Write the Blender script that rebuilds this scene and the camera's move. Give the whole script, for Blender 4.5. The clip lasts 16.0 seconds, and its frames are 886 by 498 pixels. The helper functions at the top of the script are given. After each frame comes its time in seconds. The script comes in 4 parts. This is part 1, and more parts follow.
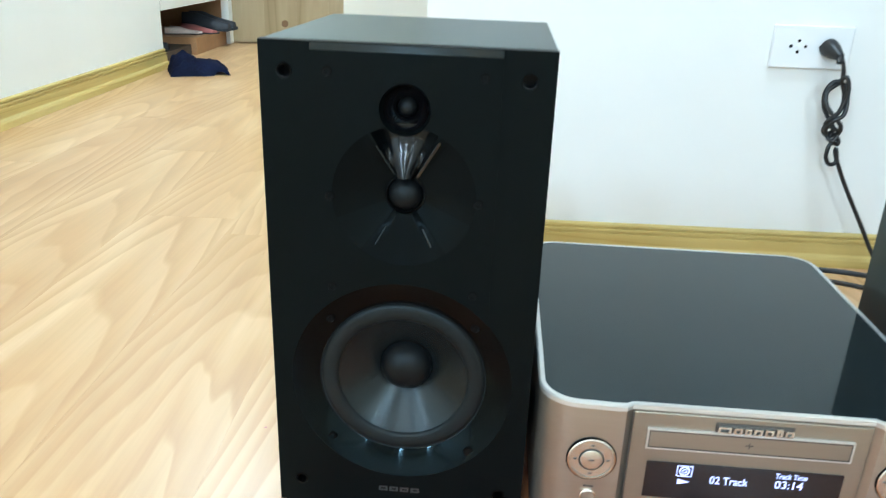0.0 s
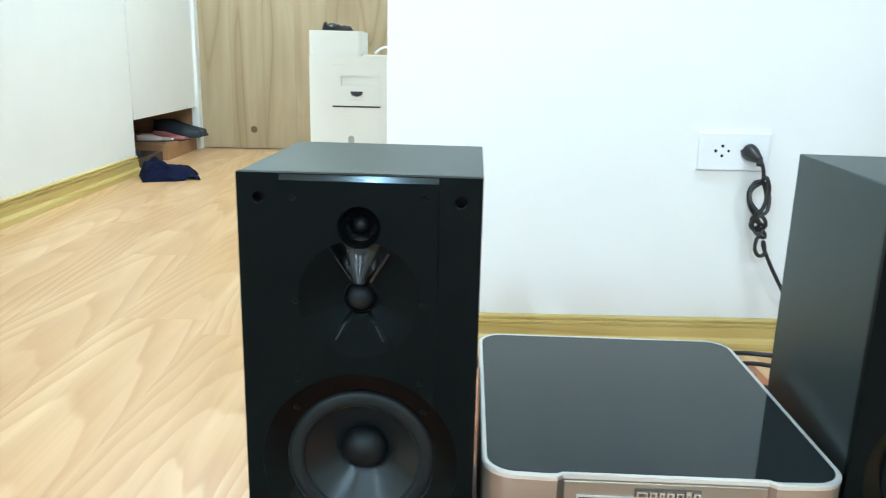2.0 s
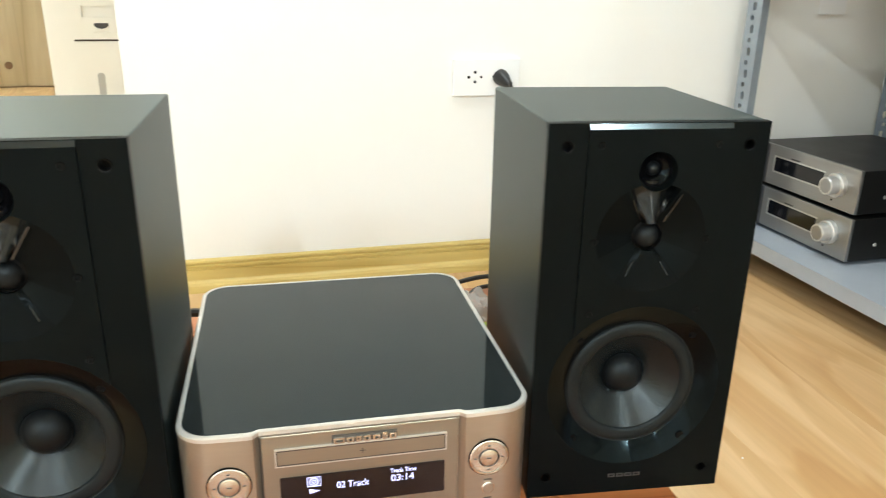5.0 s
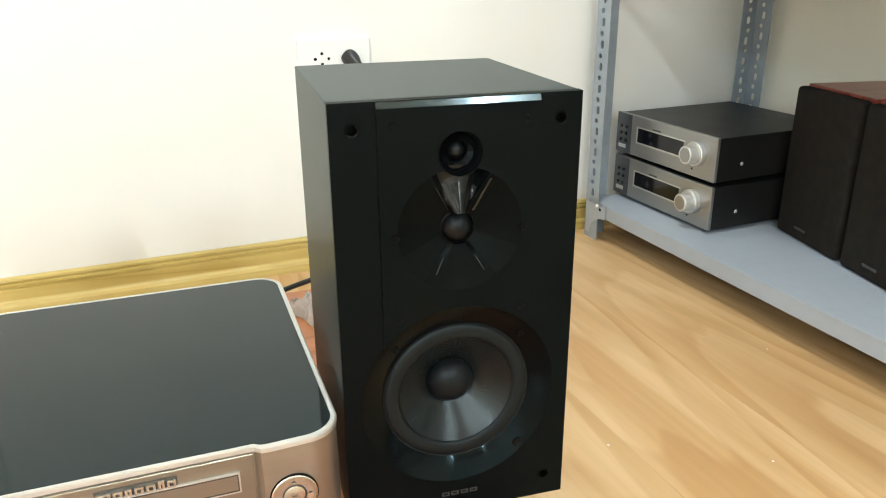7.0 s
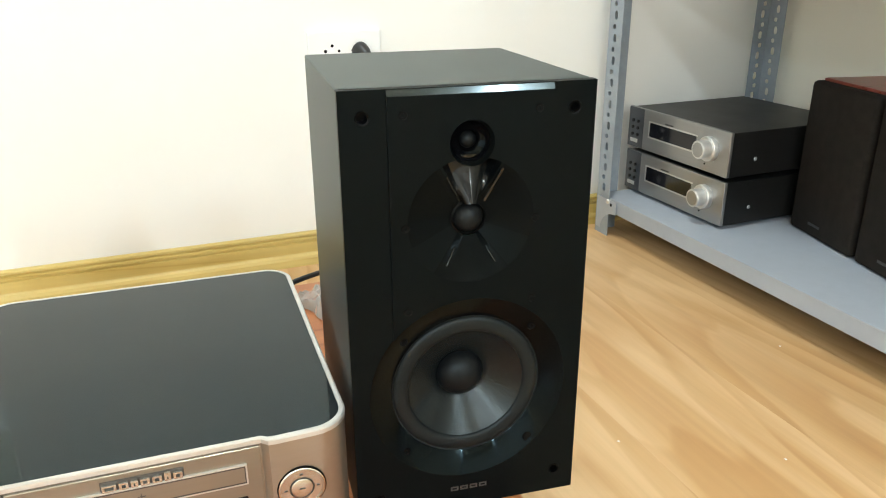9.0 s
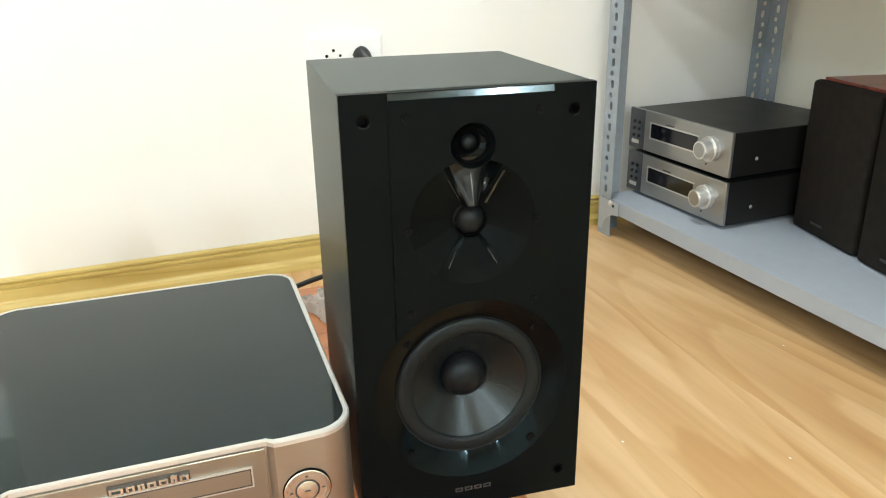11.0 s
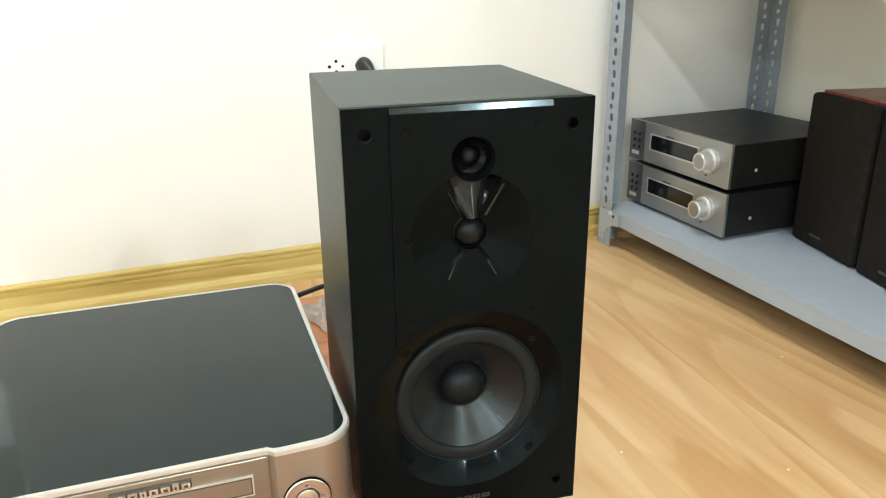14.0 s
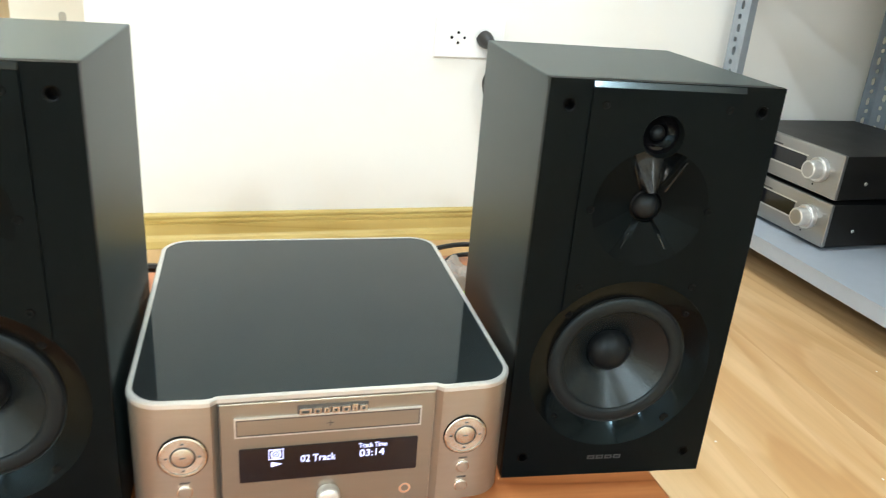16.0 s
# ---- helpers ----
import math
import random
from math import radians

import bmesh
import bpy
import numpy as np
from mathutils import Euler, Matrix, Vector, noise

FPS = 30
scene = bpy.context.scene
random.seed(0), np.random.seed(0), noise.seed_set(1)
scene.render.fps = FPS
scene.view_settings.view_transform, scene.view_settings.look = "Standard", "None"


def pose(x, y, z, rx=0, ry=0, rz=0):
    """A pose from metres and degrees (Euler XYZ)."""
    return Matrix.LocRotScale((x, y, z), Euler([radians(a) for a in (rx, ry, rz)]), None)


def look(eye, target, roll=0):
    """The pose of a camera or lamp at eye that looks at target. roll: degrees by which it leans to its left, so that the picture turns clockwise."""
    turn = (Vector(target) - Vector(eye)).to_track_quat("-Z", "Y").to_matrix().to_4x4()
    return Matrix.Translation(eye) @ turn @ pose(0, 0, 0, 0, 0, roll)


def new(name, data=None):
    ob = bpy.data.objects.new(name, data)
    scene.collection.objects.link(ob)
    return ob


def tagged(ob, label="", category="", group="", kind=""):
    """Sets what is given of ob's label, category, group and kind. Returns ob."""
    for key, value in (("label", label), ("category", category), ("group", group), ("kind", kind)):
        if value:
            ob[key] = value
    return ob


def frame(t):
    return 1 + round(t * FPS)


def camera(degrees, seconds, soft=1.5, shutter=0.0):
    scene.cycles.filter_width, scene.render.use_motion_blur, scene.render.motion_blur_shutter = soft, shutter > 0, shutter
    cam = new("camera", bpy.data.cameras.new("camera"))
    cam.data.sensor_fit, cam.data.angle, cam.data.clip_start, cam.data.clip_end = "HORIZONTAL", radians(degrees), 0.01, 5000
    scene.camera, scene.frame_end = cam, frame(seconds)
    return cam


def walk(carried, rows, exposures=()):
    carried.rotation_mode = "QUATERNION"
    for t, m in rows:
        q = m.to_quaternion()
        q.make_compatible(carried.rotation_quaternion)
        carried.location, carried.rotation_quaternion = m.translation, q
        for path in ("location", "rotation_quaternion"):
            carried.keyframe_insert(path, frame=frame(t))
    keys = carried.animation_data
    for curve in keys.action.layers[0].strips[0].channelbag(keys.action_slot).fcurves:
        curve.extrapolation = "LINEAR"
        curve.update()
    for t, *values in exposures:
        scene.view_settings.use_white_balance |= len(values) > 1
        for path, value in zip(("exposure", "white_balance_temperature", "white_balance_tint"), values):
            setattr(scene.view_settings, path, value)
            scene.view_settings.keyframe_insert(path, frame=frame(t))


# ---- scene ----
cam = camera(60.4, 16.0, soft=1.1, shutter=0.35)
PATH = [
    (0, (-0.198, -0.445, 0.544), (-0.246, 1.416, -0.186), 2.1),
    (0.5, (-0.191, -0.483, 0.578), (-0.162, 1.408, -0.074), 2.8),
    (1, (-0.169, -0.521, 0.577), (-0.131, 1.405, 0.039), 0.6),
    (1.5, (-0.151, -0.518, 0.562), (-0.096, 1.404, 0.01), -1.6),
    (2, (-0.181, -0.528, 0.576), (-0.157, 1.41, 0.083), 1.4),
    (2.5, (-0.197, -0.52, 0.571), (-0.207, 1.416, 0.068), 1.9),
    (3, (-0.189, -0.506, 0.565), (-0.198, 1.409, -0.01), 0.6),
    (3.5, (-0.184, -0.5, 0.559), (-0.187, 1.397, -0.073), 0.5),
    (4, (-0.176, -0.5, 0.562), (-0.093, 1.389, -0.09), 1.1),
    (4.5, (-0.114, -0.515, 0.574), (0.173, 1.331, -0.141), 0.6),
    (5, (-0.071, -0.52, 0.593), (0.408, 1.302, -0.078), 0.9),
    (7.5, (0.039, -0.461, 0.574), (0.754, 1.266, -0.138), -0.5),
    (8, (0.037, -0.461, 0.574), (0.747, 1.268, -0.138), -0.5),
    (8.5, (0.035, -0.461, 0.572), (0.733, 1.273, -0.141), -0.5),
    (9, (0.034, -0.461, 0.57), (0.721, 1.275, -0.147), -0.3),
    (11.5, (0.033, -0.466, 0.571), (0.712, 1.278, -0.134), -1.1),
    (12, (0.032, -0.467, 0.572), (0.709, 1.28, -0.129), -1.1),
    (12.5, (0.031, -0.464, 0.569), (0.709, 1.283, -0.129), -0.9),
    (13, (0.027, -0.463, 0.568), (0.706, 1.281, -0.139), -0.3),
    (13.5, (0.029, -0.463, 0.571), (0.707, 1.28, -0.139), -0.3),
    (14, (0.032, -0.47, 0.575), (0.713, 1.28, -0.113), -0.7),
    (14.5, (0.025, -0.47, 0.572), (0.7, 1.288, -0.102), -0.6),
    (15, (0.012, -0.478, 0.575), (0.675, 1.304, -0.043), 0.8),
    (15.5, (-0.02, -0.463, 0.567), (0.578, 1.32, -0.113), 2.3),
    (16, (-0.072, -0.476, 0.57), (0.488, 1.295, -0.17), 4.6),
]
EXPOSURES = [(0.0, 0.02, 4760, -5.0), (3.0, -0.01, 4780, -4.5), (4.0, 0.04, 4780, -5.5), (4.5, 0.19, 4850, -6.0), (5.0, 0.17, 5830, 0.5), (14.4, 0.18, 5830, 0.5), (15.2, 0.22, 5700, 0.5), (16.0, 0.26, 5600, 0.0)]
walk(cam, [(t, look(eye, target, roll)) for t, eye, target, roll in PATH], EXPOSURES)

# ---- world, lights, exposure ----
world = bpy.data.worlds.new("room_world")
scene.world = world
world.use_nodes = True
world.node_tree.nodes["Background"].inputs[0].default_value = (0.9, 0.95, 1.0, 1)
world.node_tree.nodes["Background"].inputs[1].default_value = 0.02


def area_lamp(name, m, sx, sy, watts, color):
    d = bpy.data.lights.new(name, "AREA")
    d.shape, d.size, d.size_y, d.energy, d.color = "RECTANGLE", sx, sy, watts, color
    ob = new(name, d)
    ob.matrix_world = m
    return ob


def bulb(name, x, y, z, watts, color, radius):
    d = bpy.data.lights.new(name, "POINT")
    d.energy, d.color, d.shadow_soft_size = watts, color, radius
    ob = new(name, d)
    ob.location = (x, y, z)
    return ob


CEIL = 2.6
TUBES = [(1.25, -4.0, 92.0), (-0.95, -4.0, 100.0), (-2.8, -4.0, 150.0)]
for tx, ty, watts in TUBES:
    area_lamp("tube_light", pose(tx, ty, CEIL - 0.075), 0.05, 1.2, watts, (0.97, 0.99, 1.0))
BULB = (-1.2, 2.7)
bulb("bulb_light", BULB[0], BULB[1], 2.42, 76.0, (1.0, 0.955, 0.86), 0.07)
PANEL = (0.12, 0.25)
area_lamp("panel_light", pose(PANEL[0], PANEL[1], CEIL - 0.022), 0.3, 0.3, 28.0, (1.0, 0.985, 0.95))


# ---- materials ----
def mat(name, color=(0.8, 0.8, 0.8), rough=0.5, metal=0.0, spec=0.5, coat=0.0):
    m = bpy.data.materials.new(name)
    m.use_nodes = True
    b = m.node_tree.nodes["Principled BSDF"]
    b.inputs["Base Color"].default_value = (*color, 1)
    b.inputs["Roughness"].default_value = rough
    b.inputs["Metallic"].default_value = metal
    b.inputs["Specular IOR Level"].default_value = spec
    b.inputs["Coat Weight"].default_value = coat
    return m


def nd(m, kind, **props):
    n = m.node_tree.nodes.new(kind)
    for k, v in props.items():
        n.inputs[k].default_value = v
    return n


def lk(m, a, b):
    m.node_tree.links.new(a, b)


def bsdf(m):
    return m.node_tree.nodes["Principled BSDF"]


def coords(m, scale, use_random=False):
    tc = nd(m, "ShaderNodeTexCoord")
    mp = nd(m, "ShaderNodeMapping")
    mp.inputs["Scale"].default_value = scale
    lk(m, tc.outputs["Object"], mp.inputs["Vector"])
    if use_random:
        oi = nd(m, "ShaderNodeObjectInfo")
        mul = nd(m, "ShaderNodeMath")
        mul.operation = "MULTIPLY"
        mul.inputs[1].default_value = 37.0
        lk(m, oi.outputs["Random"], mul.inputs[0])
        cmb = nd(m, "ShaderNodeCombineXYZ")
        for k in range(3):
            lk(m, mul.outputs[0], cmb.inputs[k])
        lk(m, cmb.outputs[0], mp.inputs["Location"])
    return mp.outputs["Vector"]


def ramp(m, fac, stops):
    r = nd(m, "ShaderNodeValToRGB")
    els = r.color_ramp.elements
    while len(els) < len(stops):
        els.new(0.5)
    for e, (p, c) in zip(els, stops):
        e.position, e.color = p, (*c, 1)
    lk(m, fac, r.inputs[0])
    return r.outputs[0]


def bump(m, height, strength, distance):
    b = nd(m, "ShaderNodeBump", Strength=strength, Distance=distance)
    lk(m, height, b.inputs["Height"])
    lk(m, b.outputs[0], bsdf(m).inputs["Normal"])


def mixed(m, a, b, fac, mode="MIX"):
    x = m.node_tree.nodes.new("ShaderNodeMix")
    x.data_type, x.blend_type = "RGBA", mode
    for src, idx in ((fac, 0), (a, 6), (b, 7)):
        if isinstance(src, (int, float)):
            x.inputs[idx].default_value = src
        elif isinstance(src, tuple):
            x.inputs[idx].default_value = (*src, 1)
        else:
            lk(m, src, x.inputs[idx])
    return x.outputs[2]


def varied(name, color, rough, metal=0.0, scale=40.0, amount=0.12, bumpy=0.0, stretch=(1, 1, 1), spec=0.5, coat=0.0, fine=0.0):
    """A plain surface with small changes of colour and gloss at two sizes."""
    m = mat(name, color, rough, metal, spec, coat)
    v = coords(m, stretch)
    n1 = nd(m, "ShaderNodeTexNoise", Scale=scale, Detail=5.0, Roughness=0.6)
    lk(m, v, n1.inputs["Vector"])
    n2 = nd(m, "ShaderNodeTexNoise", Scale=scale * 0.12, Detail=3.0)
    lk(m, v, n2.inputs["Vector"])
    lo, hi = tuple(c * (1 - amount) for c in color), tuple(min(1, c * (1 + amount)) for c in color)
    c1 = ramp(m, n1.outputs[0], [(0.3, lo), (0.7, hi)])
    c2 = ramp(m, n2.outputs[0], [(0.35, lo), (0.65, hi)])
    lk(m, mixed(m, c1, c2, 0.5), bsdf(m).inputs["Base Color"])
    rr = nd(m, "ShaderNodeMapRange")
    rr.inputs["To Min"].default_value, rr.inputs["To Max"].default_value = max(0.02, rough * 0.85), min(1, rough * 1.15)
    lk(m, n2.outputs[0], rr.inputs["Value"])
    lk(m, rr.outputs[0], bsdf(m).inputs["Roughness"])
    if bumpy:
        n3 = nd(m, "ShaderNodeTexNoise", Scale=fine or scale * 4, Detail=2.0)
        lk(m, v, n3.inputs["Vector"])
        bump(m, n3.outputs[0], bumpy, 0.001)
    return m


def wood(name, dark, mid, light, rough, along="y", size=1.0, use_random=True, spec=0.5, bumpy=0.08, figure_size=1.0, streaks=0.55, lines=6.0):
    """Flat-sawn wood: long wavering figure, fine streaks, and a tone that differs from board to board."""
    m = mat(name, mid, rough, 0.0, spec)
    k = {"x": (0.9, 9, 9), "y": (9, 0.9, 9), "z": (9, 9, 0.9)}[along]
    v = coords(m, tuple(a / size for a in k), use_random)
    warp = nd(m, "ShaderNodeTexNoise", Scale=0.9 * figure_size, Detail=1.2, Distortion=0.35)
    lk(m, v, warp.inputs["Vector"])
    rings = nd(m, "ShaderNodeMath")
    rings.operation = "MULTIPLY"
    rings.inputs[1].default_value = lines
    lk(m, warp.outputs[0], rings.inputs[0])
    saw = nd(m, "ShaderNodeMath")
    saw.operation = "PINGPONG"
    saw.inputs[1].default_value = 0.5
    lk(m, rings.outputs[0], saw.inputs[0])
    figure = ramp(m, saw.outputs[0], [(0.0, dark), (0.07, mid), (0.4, light), (0.8, mid), (1.0, tuple(0.5 * (p + q) for p, q in zip(mid, dark)))])
    v2 = coords(m, tuple((2.2 if a < 2 else 70) / size for a in k), use_random)
    fine = nd(m, "ShaderNodeTexNoise", Scale=1.0, Detail=4.0, Roughness=0.65)
    lk(m, v2, fine.inputs["Vector"])
    streak = ramp(m, fine.outputs[0], [(0.3, (0.74, 0.72, 0.7)), (0.62, (1, 1, 1))])
    c = mixed(m, figure, streak, streaks, "MULTIPLY")
    if use_random:
        oi = nd(m, "ShaderNodeObjectInfo")
        tone = ramp(m, oi.outputs["Random"], [(0.0, (0.82, 0.78, 0.74)), (0.5, (0.95, 0.93, 0.91)), (1.0, (1, 1, 1))])
        c = mixed(m, c, tone, 1.0, "MULTIPLY")
    lk(m, c, bsdf(m).inputs["Base Color"])
    rr = nd(m, "ShaderNodeMapRange")
    rr.inputs["To Min"].default_value, rr.inputs["To Max"].default_value = rough * 0.85, rough * 1.2
    lk(m, fine.outputs[0], rr.inputs["Value"])
    lk(m, rr.outputs[0], bsdf(m).inputs["Roughness"])
    bump(m, fine.outputs[0], bumpy, 0.0008)
    return m


def calc(m, op, a, b=0.0):
    n = nd(m, "ShaderNodeMath")
    n.operation = op
    for k, src in enumerate((a, b)):
        if isinstance(src, (int, float)):
            n.inputs[k].default_value = src
        else:
            lk(m, src, n.inputs[k])
    return n.outputs[0]


def laminate(name, dark, mid, light, rough):
    """Printed oak laminate: nested cathedral arches down each board, straight grain beside them, clouded tone, faint pores."""
    m = mat(name, mid, rough, 0.0, 0.5)
    v = coords(m, (5.2, 0.9, 5.2), True)
    tc, sep, rnd = nd(m, "ShaderNodeTexCoord"), nd(m, "ShaderNodeSeparateXYZ"), nd(m, "ShaderNodeObjectInfo").outputs["Random"]
    lk(m, tc.outputs["Object"], sep.inputs[0])
    heart = calc(m, "MULTIPLY", calc(m, "SUBTRACT", rnd, 0.5), 0.2)
    off = calc(m, "SUBTRACT", sep.outputs[0], heart)
    arch = calc(m, "MULTIPLY", calc(m, "MULTIPLY", off, off), 42.0)
    turn = calc(m, "SUBTRACT", calc(m, "MULTIPLY", calc(m, "ROUND", calc(m, "FRACT", calc(m, "MULTIPLY", rnd, 7.31))), 2.0), 1.0)
    along = calc(m, "ADD", calc(m, "MULTIPLY", sep.outputs[1], turn), arch)
    warp = nd(m, "ShaderNodeTexNoise", Scale=0.8, Detail=3.0, Roughness=0.5, Distortion=0.5)
    lk(m, v, warp.inputs["Vector"])
    ring = calc(m, "ADD", calc(m, "MULTIPLY", along, 3.6), calc(m, "MULTIPLY", warp.outputs[0], 5.0))
    saw = calc(m, "FRACT", calc(m, "ADD", ring, calc(m, "MULTIPLY", rnd, 13.0)))
    soft = tuple(0.4 * p + 0.6 * q for p, q in zip(dark, mid))
    figure = ramp(m, saw, [(0.0, soft), (0.05, dark), (0.3, mid), (0.7, light), (0.93, tuple(1.06 * p for p in light)), (1.0, soft)])
    # the figure comes and goes along the board
    cloud = nd(m, "ShaderNodeTexNoise", Scale=0.75, Detail=2.0)
    lk(m, coords(m, (3.2, 1.1, 3.2), True), cloud.inputs["Vector"])
    amount = ramp(m, cloud.outputs[0], [(0.38, (0.1, 0.1, 0.1)), (0.64, (0.43, 0.43, 0.43))])
    patch = nd(m, "ShaderNodeTexNoise", Scale=1.4, Detail=4.0, Distortion=1.0)
    lk(m, v, patch.inputs["Vector"])
    base = ramp(m, patch.outputs[0], [(0.32, tuple(0.6 * p + 0.4 * q for p, q in zip(mid, dark))), (0.5, mid), (0.66, light)])
    c = mixed(m, base, figure, amount)
    fine = nd(m, "ShaderNodeTexNoise", Scale=1.0, Detail=4.0, Roughness=0.65)
    lk(m, coords(m, (75, 2.4, 75), True), fine.inputs["Vector"])
    c = mixed(m, c, ramp(m, fine.outputs[0], [(0.3, (0.74, 0.7, 0.66)), (0.62, (1, 1, 1))]), 0.34, "MULTIPLY")
    oi = nd(m, "ShaderNodeObjectInfo")
    c = mixed(m, c, ramp(m, oi.outputs["Random"], [(0.0, (0.93, 0.88, 0.83)), (0.35, (0.97, 0.94, 0.9)), (0.7, (1, 0.99, 0.97)), (1.0, (0.95, 0.91, 0.86))]), 1.0, "MULTIPLY")
    lk(m, c, bsdf(m).inputs["Base Color"])
    rr = nd(m, "ShaderNodeMapRange")
    rr.inputs["To Min"].default_value, rr.inputs["To Max"].default_value = rough * 0.85, rough * 1.2
    lk(m, fine.outputs[0], rr.inputs["Value"])
    lk(m, rr.outputs[0], bsdf(m).inputs["Roughness"])
    bump(m, fine.outputs[0], 0.06, 0.0008)
    return m


def cool(m, tint):
    """A cold tint put into the sheen, offsetting warm reflections of floor and bench."""
    bsdf(m).inputs["Specular Tint"].default_value = (*tint, 1)
    return m


def glow(name, color, strength):
    m = mat(name, (0.02, 0.02, 0.02), 0.5)
    bsdf(m).inputs["Emission Color"].default_value = (*color, 1)
    bsdf(m).inputs["Emission Strength"].default_value = strength
    return m


M_WALL = varied("wall_paint", (0.81, 0.81, 0.785), 0.6, scale=6, amount=0.02, bumpy=0.05, fine=220)
M_CREAM = varied("cream_wall_paint", (0.85, 0.83, 0.735), 0.6, scale=6, amount=0.02, bumpy=0.05, fine=220)
M_CEIL = varied("ceiling_paint", (0.82, 0.82, 0.8), 0.7, scale=6, amount=0.02)
M_PLANK = laminate("laminate_oak", (0.43, 0.246, 0.1), (0.55, 0.349, 0.161), (0.675, 0.488, 0.274), 0.3)
M_JOINT = mat("joint_dark", (0.4, 0.26, 0.125), 0.7)
M_BASE = wood("baseboard_wood", (0.455, 0.33, 0.088), (0.525, 0.395, 0.118), (0.575, 0.445, 0.148), 0.35, "x", 1.5, use_random=False)
M_BASEY = wood("baseboard_wood_side", (0.455, 0.33, 0.088), (0.525, 0.395, 0.118), (0.575, 0.445, 0.148), 0.35, "y", 1.5, use_random=False)
M_DOOR = wood("door_wood", (0.3, 0.232, 0.118), (0.37, 0.29, 0.16), (0.44, 0.355, 0.215), 0.5, "z", 1.8, use_random=True, streaks=0.4)
M_BOARD = wood("bench_wood", (0.28, 0.085, 0.025), (0.4, 0.14, 0.045), (0.5, 0.2, 0.07), 0.3, "x", 1.0, use_random=False)
M_VINYL = mat("black_vinyl", (0.0105, 0.0138, 0.0135), 0.4, 0.0, 0.5)
vinyl_grain = nd(M_VINYL, "ShaderNodeTexNoise", Scale=1600.0, Detail=2.0)
lk(M_VINYL, coords(M_VINYL, (1, 1, 1)), vinyl_grain.inputs["Vector"])
lk(M_VINYL, ramp(M_VINYL, vinyl_grain.outputs[0], [(0.3, (0.0085, 0.0115, 0.0113)), (0.7, (0.0125, 0.016, 0.0157))]), bsdf(M_VINYL).inputs["Base Color"])
cool(M_VINYL, (0.48, 0.9, 1.0))
M_BAFFLE = varied("black_baffle", (0.0024, 0.0032, 0.0033), 0.42, scale=90, amount=0.15, bumpy=0.1, fine=900, spec=0.06)
cool(M_BAFFLE, (0.75, 0.93, 1.0))
M_GLOSS = varied("black_gloss_plastic", (0.0025, 0.0025, 0.003), 0.04, scale=30, amount=0.2, spec=0.2)
M_SOCKET = mat("socket_black", (0.002, 0.002, 0.002), 0.35, 0.0, 0.07)


def ringed(name, color, rough, spec, aniso):
    """Plastic with fine concentric lines, which draw highlights out from the centre."""
    m = varied(name, color, rough, scale=40, amount=0.15, spec=spec)
    bsdf(m).inputs["Anisotropic"].default_value = aniso
    bsdf(m).inputs["Anisotropic Rotation"].default_value = 0.25
    tg = nd(m, "ShaderNodeTangent")
    tg.direction_type, tg.axis = "RADIAL", "Y"
    lk(m, tg.outputs[0], bsdf(m).inputs["Tangent"])
    return m


M_RING = ringed("black_ring_plastic", (0.0016, 0.0021, 0.0023), 0.1, 0.11, 0.98)
M_HORNR = ringed("black_horn_ringed", (0.0024, 0.003, 0.0032), 0.22, 0.05, 0.9)
M_THROAT = ringed("black_throat_plastic", (0.0024, 0.003, 0.0032), 0.14, 0.24, 0.93)
M_CONE = ringed("cone_fibre", (0.0068, 0.0088, 0.0096), 0.24, 0.38, 0.84)
cone_grain = nd(M_CONE, "ShaderNodeTexNoise", Scale=700.0, Detail=2.0)
lk(M_CONE, coords(M_CONE, (1, 1, 1)), cone_grain.inputs["Vector"])
bump(M_CONE, cone_grain.outputs[0], 0.34, 0.0007)
M_BEVEL = varied("black_bevel", (0.004, 0.0045, 0.005), 0.1, scale=40, amount=0.1, spec=0.45)
M_FACET = mat("glossy_facet", (0.004, 0.004, 0.005), 0.16, 0.0, 0.55)
M_EDGE = mat("glossy_edge", (0.004, 0.004, 0.005), 0.12, 0.0, 0.7)
for m in (M_RING, M_HORNR, M_GLOSS, M_BEVEL, M_EDGE):
    cool(m, (0.75, 0.92, 1.0))
cool(M_CONE, (0.84, 0.95, 1.0))
cool(M_RING, (0.6, 0.84, 0.96))
cool(M_GLOSS, (0.6, 0.85, 1.0))
M_CUP = mat("hole_black", (0.0025, 0.0025, 0.0025), 0.5, 0.0, 0.1)
M_SCREW = mat("screw_black", (0.0025, 0.0025, 0.0025), 0.5, 0.0, 0.08)
M_RUBBER = varied("surround_rubber", (0.0062, 0.0076, 0.0082), 0.42, scale=80, amount=0.15, spec=0.2)
cool(M_RUBBER, (0.8, 0.93, 1.0))

M_DOME = varied("dome_fabric", (0.006, 0.0065, 0.007), 0.35, scale=300, amount=0.3, bumpy=0.2, fine=1500, spec=0.16)
cool(M_DOME, (0.8, 0.93, 1.0))
M_LOGO = mat("logo_grey", (0.075, 0.075, 0.075), 0.4, 0.6)
M_CHAMP = varied("champagne_aluminium", (0.325, 0.284, 0.234), 0.33, metal=0.75, scale=300, amount=0.05, bumpy=0.04, stretch=(0.05, 1, 1))
M_FRONT = varied("olive_aluminium", (0.262, 0.231, 0.187), 0.34, metal=0.75, scale=300, amount=0.05, bumpy=0.04, stretch=(0.05, 1, 1))
M_RIM = varied("pale_aluminium", (0.58, 0.575, 0.555), 0.3, metal=0.6, scale=200, amount=0.03)
